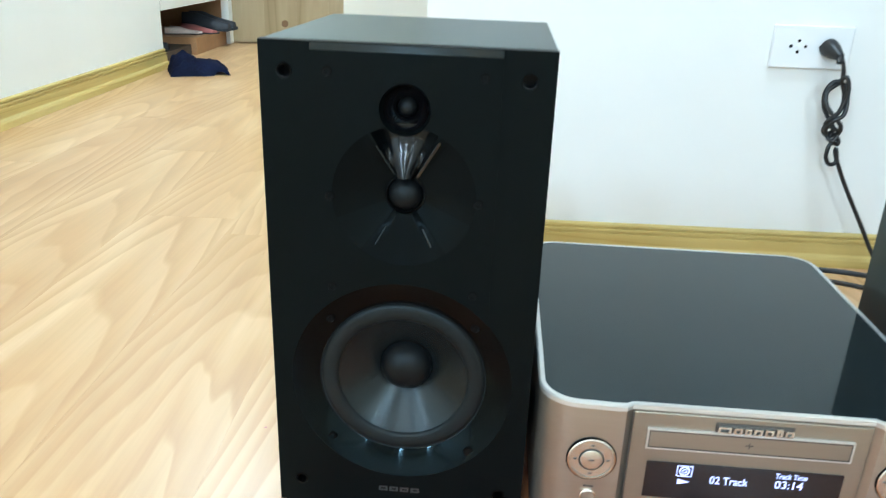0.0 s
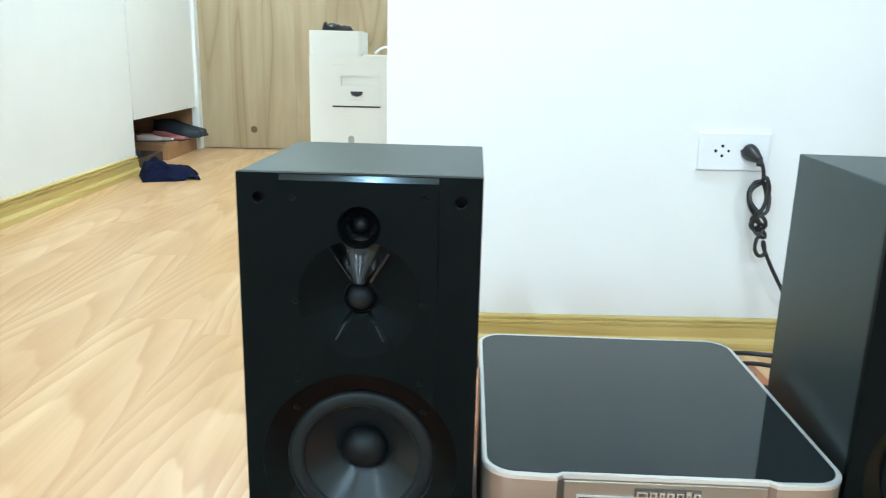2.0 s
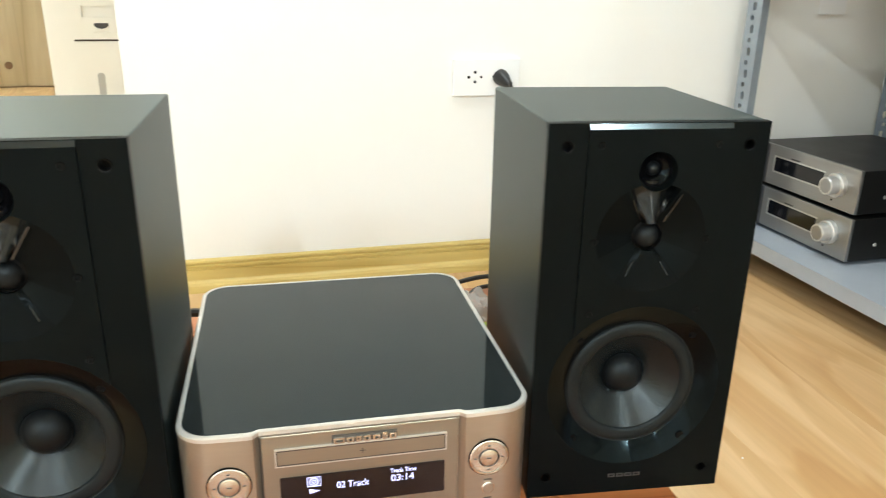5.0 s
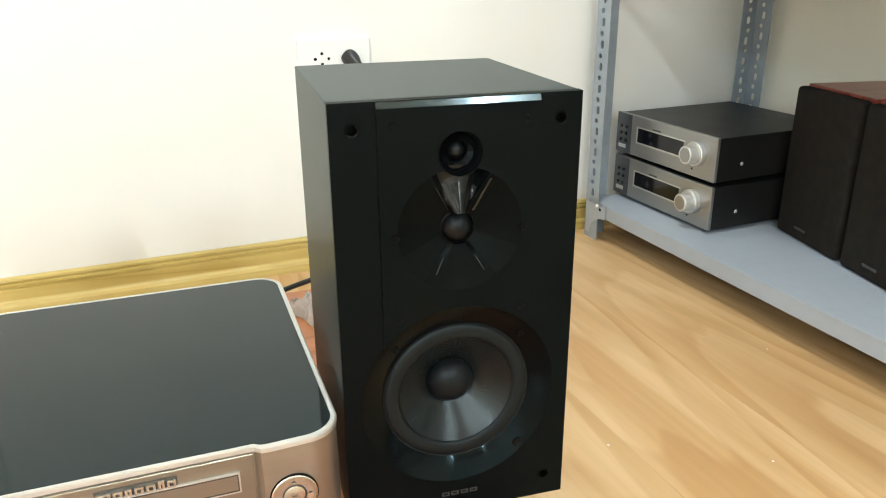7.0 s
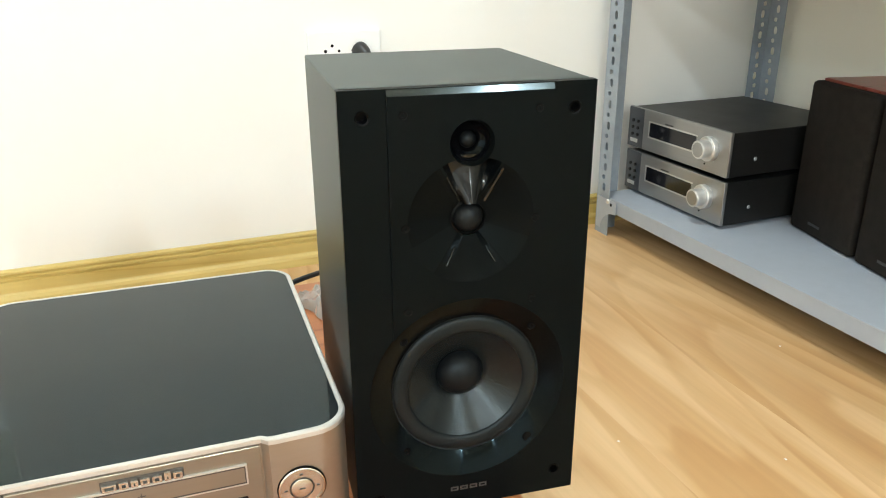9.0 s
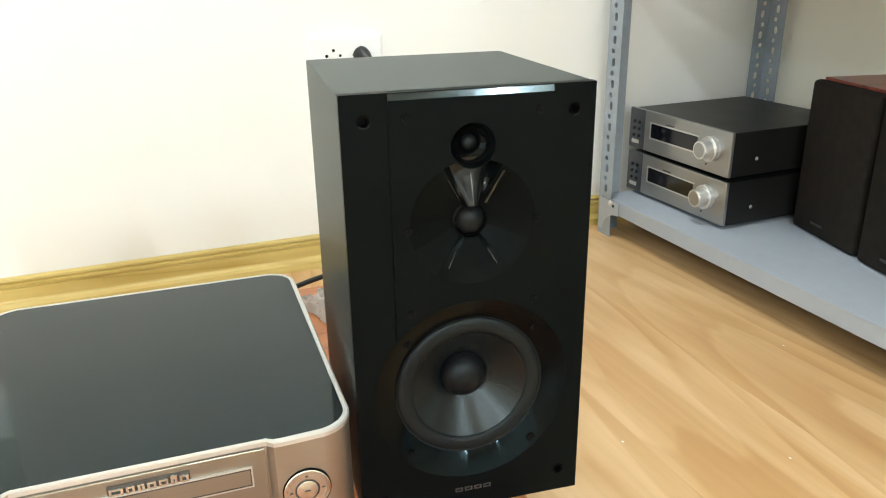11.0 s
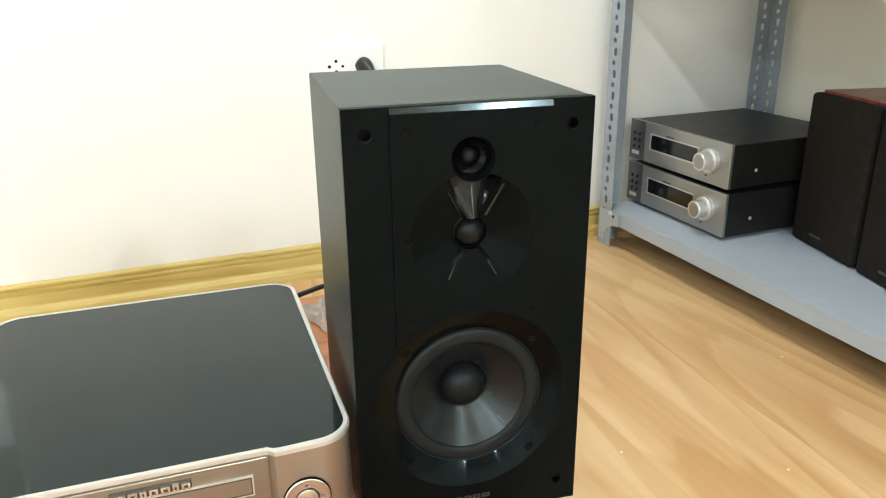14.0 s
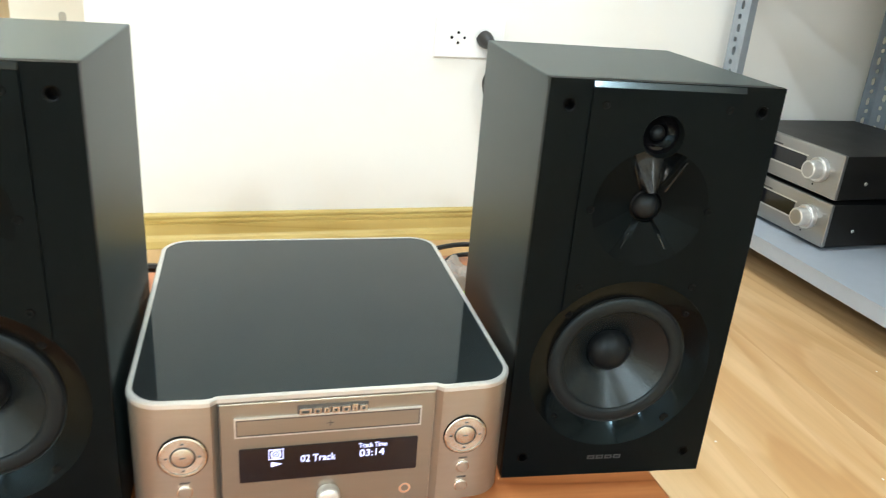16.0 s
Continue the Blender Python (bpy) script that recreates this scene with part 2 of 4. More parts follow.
M_TOP = varied("black_acrylic", (0.004, 0.005, 0.0058), 0.06, scale=8, amount=0.1, spec=0.36)
cool(M_TOP, (0.55, 0.88, 1.0))
M_DISPLAY = mat("display_glass", (0.004, 0.004, 0.006), 0.12)
M_GLOWTXT = glow("display_glow", (0.72, 0.66, 1.0), 2.2)
M_PAD = ringed("spun_metal", (0.5, 0.465, 0.4), 0.26, 0.5, 0.7)
bsdf(M_PAD).inputs["Metallic"].default_value = 0.85
M_CHROME = mat("polished_metal", (0.8, 0.76, 0.7), 0.14, 1.0)
# dark print and seams, also painted shade behind the badge and round the tray
M_PRINT_SHADE = mat("print_and_shade_dark", (0.05, 0.045, 0.04), 0.4)
M_STEEL = varied("shelf_steel_paint", (0.35, 0.385, 0.44), 0.42, scale=50, amount=0.05, bumpy=0.05)
M_ANGLE = varied("angle_iron_paint", (0.26, 0.3, 0.345), 0.4, metal=0.0, scale=60, amount=0.15, spec=0.5)
M_SILVER = varied("silver_panel", (0.32, 0.32, 0.315), 0.32, metal=0.8, scale=260, amount=0.05, stretch=(1, 0.05, 1))
M_ENDP = varied("dark_silver_panel", (0.11, 0.115, 0.125), 0.3, metal=0.8, scale=200, amount=0.08)
M_KNOB = varied("silver_knob", (0.62, 0.62, 0.61), 0.42, metal=0.8, scale=200, amount=0.05)
M_CASE = varied("black_case", (0.009, 0.009, 0.0085), 0.4, scale=120, amount=0.2, bumpy=0.1, spec=0.3)
M_GRILLE = varied("speaker_cloth", (0.017, 0.015, 0.013), 0.85, scale=400, amount=0.4, bumpy=0.5, fine=1400, spec=0.1)
M_CHERRY = wood("cherry_veneer", (0.1, 0.017, 0.011), (0.16, 0.028, 0.017), (0.22, 0.042, 0.025), 0.28, "x", 1.0, use_random=False)
M_PLATE = mat("white_plastic", (0.82, 0.83, 0.84), 0.3)
M_CABLE = varied("black_cable", (0.012, 0.012, 0.013), 0.4, scale=60, amount=0.2)
M_CABW = varied("white_laminate", (0.8, 0.8, 0.78), 0.4, scale=10, amount=0.02)
M_PLASTW = varied("ivory_plastic", (0.76, 0.74, 0.66), 0.35, scale=10, amount=0.03)
# wood darkened to near black: the shade of niche and drawer gap is in the colour
M_SHADE = varied("shaded_inner_wood", (0.05, 0.032, 0.02), 0.7, scale=30, amount=0.2, stretch=(1, 0.1, 1))
M_GREY = mat("grey_gap", (0.4, 0.39, 0.35), 0.6)
M_JEANS = varied("navy_cloth", (0.007, 0.009, 0.026), 0.95, scale=90, amount=0.5, bumpy=0.8, spec=0.06)
M_SHOE1 = varied("dark_shoe", (0.02, 0.025, 0.035), 0.6, scale=60, amount=0.3)
M_SHOE2 = varied("pale_shoe", (0.66, 0.58, 0.55), 0.6, scale=60, amount=0.2)
M_SHOE3 = varied("red_shoe", (0.42, 0.15, 0.14), 0.5, scale=60, amount=0.2)
M_TAN = varied("tan_box", (0.36, 0.2, 0.09), 0.6, scale=30, amount=0.15)
M_GREEN = mat("green_strip", (0.35, 0.5, 0.05), 0.5)


# ---- mesh helpers ----
def obj(name, bm, material, parent=None, label="", smooth=False, m=None):
    me = bpy.data.meshes.new(name)
    bmesh.ops.recalc_face_normals(bm, faces=bm.faces[:])
    bm.to_mesh(me)
    bm.free()
    me.materials.append(material)
    if smooth:
        for p in me.polygons:
            p.use_smooth = True
        me.set_sharp_from_angle(angle=radians(35))
    ob = new(name, me)
    if parent is not None:
        ob.parent = parent
    if m is not None:
        ob.matrix_local = m
    if label:
        ob["label"] = label
    return ob


def part(name, bm, material, parent, label="", smooth=False, m=None):
    return obj(name, bm, material, parent, label, smooth, m)


def thing(name, m, label, category, group="", kind=""):
    e = new(name)
    e.empty_display_size = 0.02
    e.matrix_world = m
    return tagged(e, label, category, group, kind)


def box(x0, x1, y0, y1, z0, z1, bevel=0.0, seg=2):
    bm = bmesh.new()
    r = bmesh.ops.create_cube(bm, size=1.0)
    for v in r["verts"]:
        v.co = Vector((x0 + (v.co.x + 0.5) * (x1 - x0), y0 + (v.co.y + 0.5) * (y1 - y0), z0 + (v.co.z + 0.5) * (z1 - z0)))
    if bevel:
        bmesh.ops.bevel(bm, geom=bm.edges[:] , offset=bevel, segments=seg, affect="EDGES", profile=0.5)
    return bm


def prism(points, z0, z1, axis="z", bevel=0.0):
    """A closed outline (pairs) drawn out from z0 to z1 along an axis; for y the pairs are (x, z), for x (y, z)."""
    bm = bmesh.new()

    def at(p, h):
        return {"z": (p[0], p[1], h), "y": (p[0], h, p[1]), "x": (h, p[0], p[1])}[axis]

    lo = [bm.verts.new(at(p, z0)) for p in points]
    hi = [bm.verts.new(at(p, z1)) for p in points]
    n = len(points)
    for i in range(n):
        bm.faces.new((lo[i], lo[(i + 1) % n], hi[(i + 1) % n], hi[i]))
    a, b = bm.faces.new(lo), bm.faces.new(hi)
    if bevel:
        bmesh.ops.bevel(bm, geom=list(set(a.edges) | set(b.edges)), offset=bevel, segments=2, affect="EDGES", profile=0.5)
    return bm


def rounded(x0, x1, y0, y1, r, seg=10):
    pts = []
    for cx, cy, a0 in ((x1 - r, y1 - r, 0), (x0 + r, y1 - r, 90), (x0 + r, y0 + r, 180), (x1 - r, y0 + r, 270)):
        for i in range(seg + 1):
            a = radians(a0 + 90 * i / seg)
            pts.append((cx + r * math.cos(a), cy + r * math.sin(a)))
    return pts


def lathe(profile, seg=48, axis="y", closed=False):
    """A turned shape: pairs of (radius, height) about the axis; for y the height is y."""
    bm = bmesh.new()
    rings = []
    for r, h in profile:
        if r < 1e-6:
            rings.append([bm.verts.new((0, h, 0) if axis == "y" else (0, 0, h) if axis == "z" else (h, 0, 0))])
            continue
        ring = []
        for i in range(seg):
            a = 2 * math.pi * i / seg
            c, s = r * math.cos(a), r * math.sin(a)
            ring.append(bm.verts.new((c, h, s) if axis == "y" else (c, s, h) if axis == "z" else (h, c, s)))
        rings.append(ring)
    for a, b in zip(rings, rings[1:]):
        for i in range(seg):
            j = (i + 1) % seg
            if len(a) == 1 and len(b) == 1:
                continue
            if len(a) == 1:
                bm.faces.new((a[0], b[i], b[j]))
            elif len(b) == 1:
                bm.faces.new((a[i], a[j], b[0]))
            else:
                bm.faces.new((a[i], a[j], b[j], b[i]))
    return bm


def circle(cx, cz, r, n=48):
    return [(cx + r * math.cos(2 * math.pi * i / n), cz + r * math.sin(2 * math.pi * i / n)) for i in range(n)]


def plate(outline, holes, y0, y1):
    """An upright plate of outline (x, z) with holes, from y0 back to y1."""
    bm = bmesh.new()
    edges = []
    for loop in [outline] + holes:
        vs = [bm.verts.new((p[0], y0, p[1])) for p in loop]
        edges += [bm.edges.new((vs[i], vs[(i + 1) % len(vs)])) for i in range(len(vs))]
    faces = [f for f in bmesh.ops.triangle_fill(bm, edges=edges, use_beauty=True)["geom"] if isinstance(f, bmesh.types.BMFace)]
    ext = bmesh.ops.extrude_face_region(bm, geom=faces)
    for v in [g for g in ext["geom"] if isinstance(g, bmesh.types.BMVert)]:
        v.co.y = y1
    return bm


def smooth_path(points, steps=8):
    """A smooth line through the points."""
    p = [Vector(q) for q in points]
    out = []
    for i in range(len(p) - 1):
        a, b, c, d = p[max(i - 1, 0)], p[i], p[i + 1], p[min(i + 2, len(p) - 1)]
        for k in range(steps):
            t = k / steps
            out.append(0.5 * (2 * b + (c - a) * t + (2 * a - 5 * b + 4 * c - d) * t * t + (3 * b - a - 3 * c + d) * t ** 3))
    return out + [p[-1]]


def tube(points, r, seg=8, steps=8):
    path = smooth_path(points, steps)
    bm = bmesh.new()
    rings, up = [], Vector((0.3, 0.2, 1)).normalized()
    for i, q in enumerate(path):
        d = (path[min(i + 1, len(path) - 1)] - path[max(i - 1, 0)]).normalized()
        u = (up - d * up.dot(d)).normalized()
        up = u
        w = d.cross(u)
        rings.append([bm.verts.new(q + r * (math.cos(2 * math.pi * k / seg) * u + math.sin(2 * math.pi * k / seg) * w)) for k in range(seg)])
    for a, b in zip(rings, rings[1:]):
        for k in range(seg):
            bm.faces.new((a[k], a[(k + 1) % seg], b[(k + 1) % seg], b[k]))
    bm.faces.new(rings[0])
    bm.faces.new(rings[-1])
    return bm


def writing(name, text, size, material, parent, m, sx=1.0, label=""):
    c = bpy.data.curves.new(name, "FONT")
    c.body, c.size, c.align_x, c.align_y, c.extrude = text, size, "CENTER", "CENTER", 0.00012
    tmp = new(name + "_draft", c)
    me = bpy.data.meshes.new_from_object(tmp.evaluated_get(bpy.context.evaluated_depsgraph_get()))
    bpy.data.objects.remove(tmp)
    bpy.data.curves.remove(c)
    me.materials.clear()
    me.materials.append(material)
    ob = new(name, me)
    ob.parent = parent
    ob.matrix_local = m @ Matrix.Diagonal((sx, 1, 1, 1))
    if label:
        ob["label"] = label
    return ob


def ring_bars(bms):
    out = bmesh.new()
    for b in bms:
        me = bpy.data.meshes.new("draft")
        b.to_mesh(me)
        b.free()
        out.from_mesh(me)
        bpy.data.meshes.remove(me)
    return out


# ---- room ----
FAR_X = -3.8  # the room is wider towards the south-west
WALL_Y, CORNER_X, RIGHT_X, LEFT_X, DOOR_Y, FRONT_Y = 0.96, -0.277, 1.385, -1.6, 4.1, -6.2


def wall(name, label, *dims, paint=M_WALL):
    return tagged(obj(name, box(*dims), paint), label, "wall", kind="structure")


floor_base = tagged(obj("floor", box(FAR_X - 0.1, RIGHT_X + 0.1, FRONT_Y - 0.1, DOOR_Y + 0.1, -0.06, -0.0035), M_JOINT), "pale oak laminate plank floor, lightly worn", "floor", kind="structure")
wall("wall_north", "plain white painted wall", CORNER_X, RIGHT_X + 0.1, WALL_Y, WALL_Y + 0.15, 0, CEIL)
wall("wall_east", "cream white painted wall behind the shelf", RIGHT_X, RIGHT_X + 0.1, FRONT_Y - 0.1, WALL_Y, 0, CEIL, paint=M_CREAM)
wall("wall_south", "plain white painted wall", FAR_X - 0.1, RIGHT_X + 0.1, FRONT_Y - 0.1, FRONT_Y, 0, CEIL)
wall("wall_west", "plain white painted wall with wooden baseboard", LEFT_X - 0.1, LEFT_X, -0.6, 3.078, 0, CEIL)
wall("wall_southwest", "plain white painted wall", FAR_X, LEFT_X - 0.1, -0.6, -0.5, 0, CEIL)
wall("wall_far_west", "plain white painted wall", FAR_X - 0.1, FAR_X, FRONT_Y, -0.5, 0, CEIL)
wall("wall_passage", "plain white painted wall of the passage", 0.1, 0.2, WALL_Y + 0.15, DOOR_Y, 0, CEIL)
wall("wall_passage_end", "plain white painted wall beside the door", -0.45, 0.2, DOOR_Y, DOOR_Y + 0.1, 0, CEIL)
wall("wall_behind_cabinet", "plain white painted wall", LEFT_X - 0.5, LEFT_X - 0.4, 3.0, DOOR_Y + 0.1, 0, CEIL)
tagged(obj("ceiling", box(FAR_X - 0.1, RIGHT_X + 0.1, FRONT_Y - 0.1, DOOR_Y + 0.1, CEIL, CEIL + 0.08), M_CEIL), "plain white ceiling", "ceiling", kind="structure")

# baseboards: a moulded profile drawn along each wall
PROFILE = [(0, 0), (0.023, 0), (0.023, 0.003), (0.021, 0.014), (0.018, 0.019), (0.0135, 0.022), (0.0125, 0.024), (0.0125, 0.044), (0.0085, 0.0455), (0.0085, 0.048), (0.012, 0.0495), (0.012, 0.053), (0.007, 0.0545), (0.007, 0.057), (0.0105, 0.059), (0.0095, 0.0625), (0.005, 0.0645), (0, 0.0645)]
tagged(obj("baseboard_north", prism([(WALL_Y - d, z) for d, z in PROFILE], CORNER_X, RIGHT_X, "x"), M_BASE, smooth=False), "moulded yellowish wooden baseboard", "baseboard", kind="structure")
tagged(obj("baseboard_east", prism([(RIGHT_X - d, z) for d, z in PROFILE], FRONT_Y, WALL_Y - 0.021, "y"), M_BASEY), "moulded yellowish wooden baseboard", "baseboard", kind="structure")
tagged(obj("baseboard_west", prism([(LEFT_X + d * 1.3, z * 1.3) for d, z in PROFILE], -0.6, 3.07, "y"), M_BASEY), "moulded yellowish wooden baseboard", "baseboard", kind="structure")

# wooden door at the end of the passage
door = tagged(obj("door_1", box(-1.585, -0.455, DOOR_Y, DOOR_Y + 0.04, 0.004, 2.1), M_JOINT), "closed brown wooden plank door", "door", kind="structure")
for i in range(6):
    dx = -1.585 + i * 0.188
    part("plank", box(dx + 0.0002, dx + 0.1878, DOOR_Y - 0.006, DOOR_Y - 0.0005, 0.006, 2.098, 0.0003, 1), M_DOOR, door)
part("knot", lathe([(0, -0.0012), (0.016, -0.001), (0.02, 0)], 16), mat("knot_dark", (0.16, 0.09, 0.04), 0.6), door, m=pose(-1.277, DOOR_Y - 0.0062, 0.117))
wall("wall_over_door", "plain white painted wall over the door", LEFT_X - 0.4, -0.45, DOOR_Y, DOOR_Y + 0.1, 2.1, CEIL)
tagged(obj("door_trim", box(-1.6, -1.586, DOOR_Y - 0.05, DOOR_Y + 0.02, 0, 2.1, 0.002), M_CABW), "white door frame strip", "trim", kind="structure")

# ceiling lamps
for tx, ty, watts in TUBES:
    lamp = thing("tube_lamp", pose(tx, ty, CEIL), "white ceiling batten lamp with a lit tube", "lamp", "tube lamps")
    part("housing", box(-0.035, 0.035, -0.63, 0.63, -0.045, 0, 0.004), M_PLATE, lamp)
    for ey in (-0.615, 0.615):
        part("end_cap", box(-0.018, 0.018, ey - 0.012, ey + 0.012, -0.085, -0.045, 0.003), M_PLATE, lamp)
lamp = thing("ceiling_lamp", pose(BULB[0], BULB[1], CEIL), "white ceiling lamp holder with a lit bulb", "lamp")
part("holder", lathe([(0, 0), (0.06, 0), (0.06, -0.012), (0.035, -0.025), (0.03, -0.06), (0, -0.06)], 32, "z"), M_PLATE, lamp, smooth=True)
cp = thing("ceiling_panel_lamp", pose(PANEL[0], PANEL[1], CEIL), "square white ceiling panel lamp, lit", "lamp")
part("frame", box(-0.18, 0.18, -0.18, 0.18, -0.02, 0, 0.003), M_PLATE, cp)


# ---- bench that carries the stereo ----
TOP = 0.157
bench = thing("low_bench", pose(0, 0, 0), "low reddish-brown wooden bench under the stereo", "bench")
part("tabletop", box(-0.306, 0.282, -0.17, 0.49, TOP - 0.03, TOP, 0.003), M_BOARD, bench)
for bx in (-0.27, 0.245):
    for by in (-0.13, 0.41):
        part("leg", box(bx - 0.02, bx + 0.02, by - 0.02, by + 0.02, 0, TOP - 0.03, 0.002), M_BOARD, bench)
for by in (-0.13, 0.41):
    part("apron", box(-0.25, 0.225, by - 0.009, by + 0.009, TOP - 0.07, TOP - 0.03, 0.001), M_BOARD, bench)


# ---- bookshelf loudspeaker ----
W2, HH, DD = 0.089, 0.335, 0.2
TZ, SZ, WZ = 0.242, 0.297, 0.1062


def wing(a):
    """How deep the horn is cut at the angle a (degrees from the right, upwards): 1 in the four fans, 0 between them."""
    best = 0.0
    for mid, half, below, above in ((90, 24, 7, 7), (270, 30, 14, 14), (24, 33, 26, 7), (156, 33, 7, 26)):
        d = (a - mid + 180) % 360 - 180
        best = max(best, min(1.0, max(0.0, (half - abs(d)) / (below if d < 0 else above) + 0.5)))
    return best


def horn(piece):
    """One piece of the horn: its three fans, the upper throat, or the flush webs between them."""
    bm = bmesh.new()
    n, rings = 144, []
    for k in range(11):
        u = k / 10
        ring = []
        for i in range(n):
            a = 360 * i / n
            r = 0.0125 + (0.0455 - 0.0125) * u
            deep = 0.009 * (1 - u) ** 0.9
            flat = 0.0095 * (1 - u) ** 1.3
            f = wing(a)
            off = abs((a - 90 + 180) % 360 - 180)
            if abs((a - 270 + 180) % 360 - 180) < 34:
                deep *= 0.62
            if off < 26:
                deep = -0.0005 + 0.0085 * min(1.0, u / 0.72) + 0.0035 * (off / 24) ** 2
            ring.append(bm.verts.new((r * math.cos(radians(a)), flat + (deep - flat) * f - 0.0015, r * math.sin(radians(a)))))
        rings.append(ring)
    for a, b in zip(rings, rings[1:]):
        for i in range(n):
            mid = (i + 0.5) * 360 / n
            kind = "throat" if abs(mid - 90) < 25 else "fans" if wing(mid) > 0.05 else "webs"
            if kind == piece:
                bm.faces.new((a[i], a[(i + 1) % n], b[(i + 1) % n], b[i]))
    bmesh.ops.delete(bm, geom=[v for v in bm.verts if not v.link_faces], context="VERTS")
    return bm


def union_outline(r1=0.0455, r2=0.016, d=SZ - TZ):
    """The outline of the horn's circle and the super tweeter's circle above it."""
    z = (d * d + r1 * r1 - r2 * r2) / (2 * d)
    a1 = math.degrees(math.asin(z / r1))
    a2 = math.degrees(math.asin(max(-1, (z - d) / r2)))
    pts = [(r1 * math.cos(radians(a)), TZ + r1 * math.sin(radians(a))) for a in np.linspace(180 - a1, 360 + a1, 56)]
    return pts + [(r2 * math.cos(radians(a)), SZ + r2 * math.sin(radians(a))) for a in np.linspace(a2, 180 - a2, 34)[1:-1]]


def loudspeaker(m):
    s = thing("bookshelf_speaker", m, "black bookshelf loudspeaker without its grille on a wooden bench", "loudspeaker", "pair of loudspeakers")
    bm = box(-W2, W2, 0.004, DD, 0, HH, 0.0012, 2)
    for f in [f for f in bm.faces if f.normal.y < -0.9 and f.calc_area() > 0.02]:
        bm.faces.remove(f)
    part("cabinet", bm, M_VINYL, s)
    socks = [(-0.0735, 0.317), (0.0735, 0.317), (-0.0725, 0.02), (0.0725, 0.02)]
    horn_hole = union_outline()
    dish = circle(0, WZ, 0.0765, 96)
    part("baffle", plate([(-W2, 0), (W2, 0), (W2, HH), (-W2, HH)], [horn_hole, dish] + [circle(x, z, 0.0042, 20) for x, z in socks], 0, 0.008), M_BAFFLE, s)
    # raised centre panel over the woofer, its lower end following the dish
    px, pz = 0.0575, WZ + math.sqrt(0.0765 ** 2 - 0.0575 ** 2)
    a0 = math.degrees(math.atan2(pz - WZ, px))
    arc = [(0.0765 * math.cos(radians(a)), WZ + 0.0765 * math.sin(radians(a))) for a in np.linspace(a0, 180 - a0, 30)]
    bm = plate([(px, 0.3301)] + arc + [(-px, 0.3301)], [horn_hole], -0.0015, 0.0)
    part("centre_panel", bm, M_BAFFLE, s, "satin black raised panel")
    part("top_bevel", prism([(0.0, 0.3343), (-0.0015, 0.3302), (0.0, 0.3302)], -px, px, "x"), M_BEVEL, s, "glossy bevelled strip")
    hn = part("horn", horn("fans"), M_HORNR, s, "glossy black horn", True, pose(0, 0, TZ))
    part("throat", horn("throat"), M_THROAT, hn, "polished black throat", True)
    part("web", horn("webs"), M_BAFFLE, hn, "satin black web between the fans", True)
    for a in (118.5, 241, 299):
        pts = [(r * math.cos(radians(a)), 0.0092 * (1 - (r - 0.0125) / 0.033) ** 1.2 - 0.0019, r * math.sin(radians(a))) for r in (0.0145, 0.02, 0.026, 0.032, 0.037)]
        part("horn_edge", tube(pts, 0.0006, 8, 3), M_EDGE, s, "crisp glossy edge in the horn", True, pose(0, 0, TZ))
    # strip added on this edge alone, tilted to catch the lamps as a highlight
    part("horn_edge", box(0.0165, 0.0425, -0.001, 0.001, -0.0004, 0.0004, 0.0001, 1), M_FACET, s, "narrow glossy strip added in the horn to carry a highlight", False, pose(0, -0.0019, TZ) @ pose(0, 0, 0, 0, -59, 0) @ pose(0, 0, 0, 90) @ pose(0, 0, 0, 24))
    tw = part("tweeter", lathe([(0.0128, 0.0088), (0.0128, 0.0068), (0.0118, 0.006), (0.0112, 0.008)], 48), M_CUP, s, "black tweeter ring", True, pose(0, 0, TZ))
    part("dome", lathe([(0, 0.0002)] + [(0.0112 * math.sin(radians(a)), 0.0105 - 0.0103 * math.cos(radians(a))) for a in range(12, 91, 13)], 40), M_DOME, tw, "soft black dome", True)
    sw = part("super_tweeter", lathe([(0.0145, 0.01), (0.0146, 0.002), (0.0138, 0.004), (0.0112, 0.0075), (0.0076, 0.0098), (0.007, 0.008), (0.006, 0.0105)], 56), M_GLOSS, s, "small glossy black cup", True, pose(0, 0, SZ))
    part("flare", lathe([(0.0161, 0.003), (0.0161, -0.00145), (0.0158, -0.00152), (0.0152, -0.0004), (0.0146, 0.0019), (0.014, 0.0035)], 56), M_BAFFLE, sw, "satin black flare", True)
    part("dome", lathe([(0, 0.0055)] + [(0.006 * math.sin(radians(a)), 0.0113 - 0.0058 * math.cos(radians(a))) for a in range(15, 91, 15)], 32), M_DOME, sw, "soft black dome", True)
    wf = part("woofer", lathe([(0.0765, 0.0), (0.0757, 0.0003), (0.0592, 0.0078), (0.0586, 0.0083), (0.0578, 0.009)], 96), M_RING, s, "glossy dished frame", True, pose(0, 0, WZ))
    roll = [(0.0588, 0.0082)] + [(0.0516 + 0.0062 * math.cos(radians(a)), 0.0088 - 0.0026 * math.sin(radians(a))) for a in range(5, 176, 17)] + [(0.0452, 0.0093)]
    part("surround", lathe(roll, 96), M_RUBBER, wf, "rubber surround", True)
    part("cone", lathe([(0.0454, 0.0088), (0.043, 0.0108), (0.032, 0.0193), (0.0175, 0.0302)], 96), M_CONE, wf, "grey fibre cone with sparkling grain", True)
    part("dust_cap", lathe([(0, 0.0145)] + [(0.0185 * math.sin(radians(a)), 0.0285 - 0.014 * math.cos(radians(a))) for a in range(10, 91, 10)], 56), M_DOME, wf, "black dust cap", True)
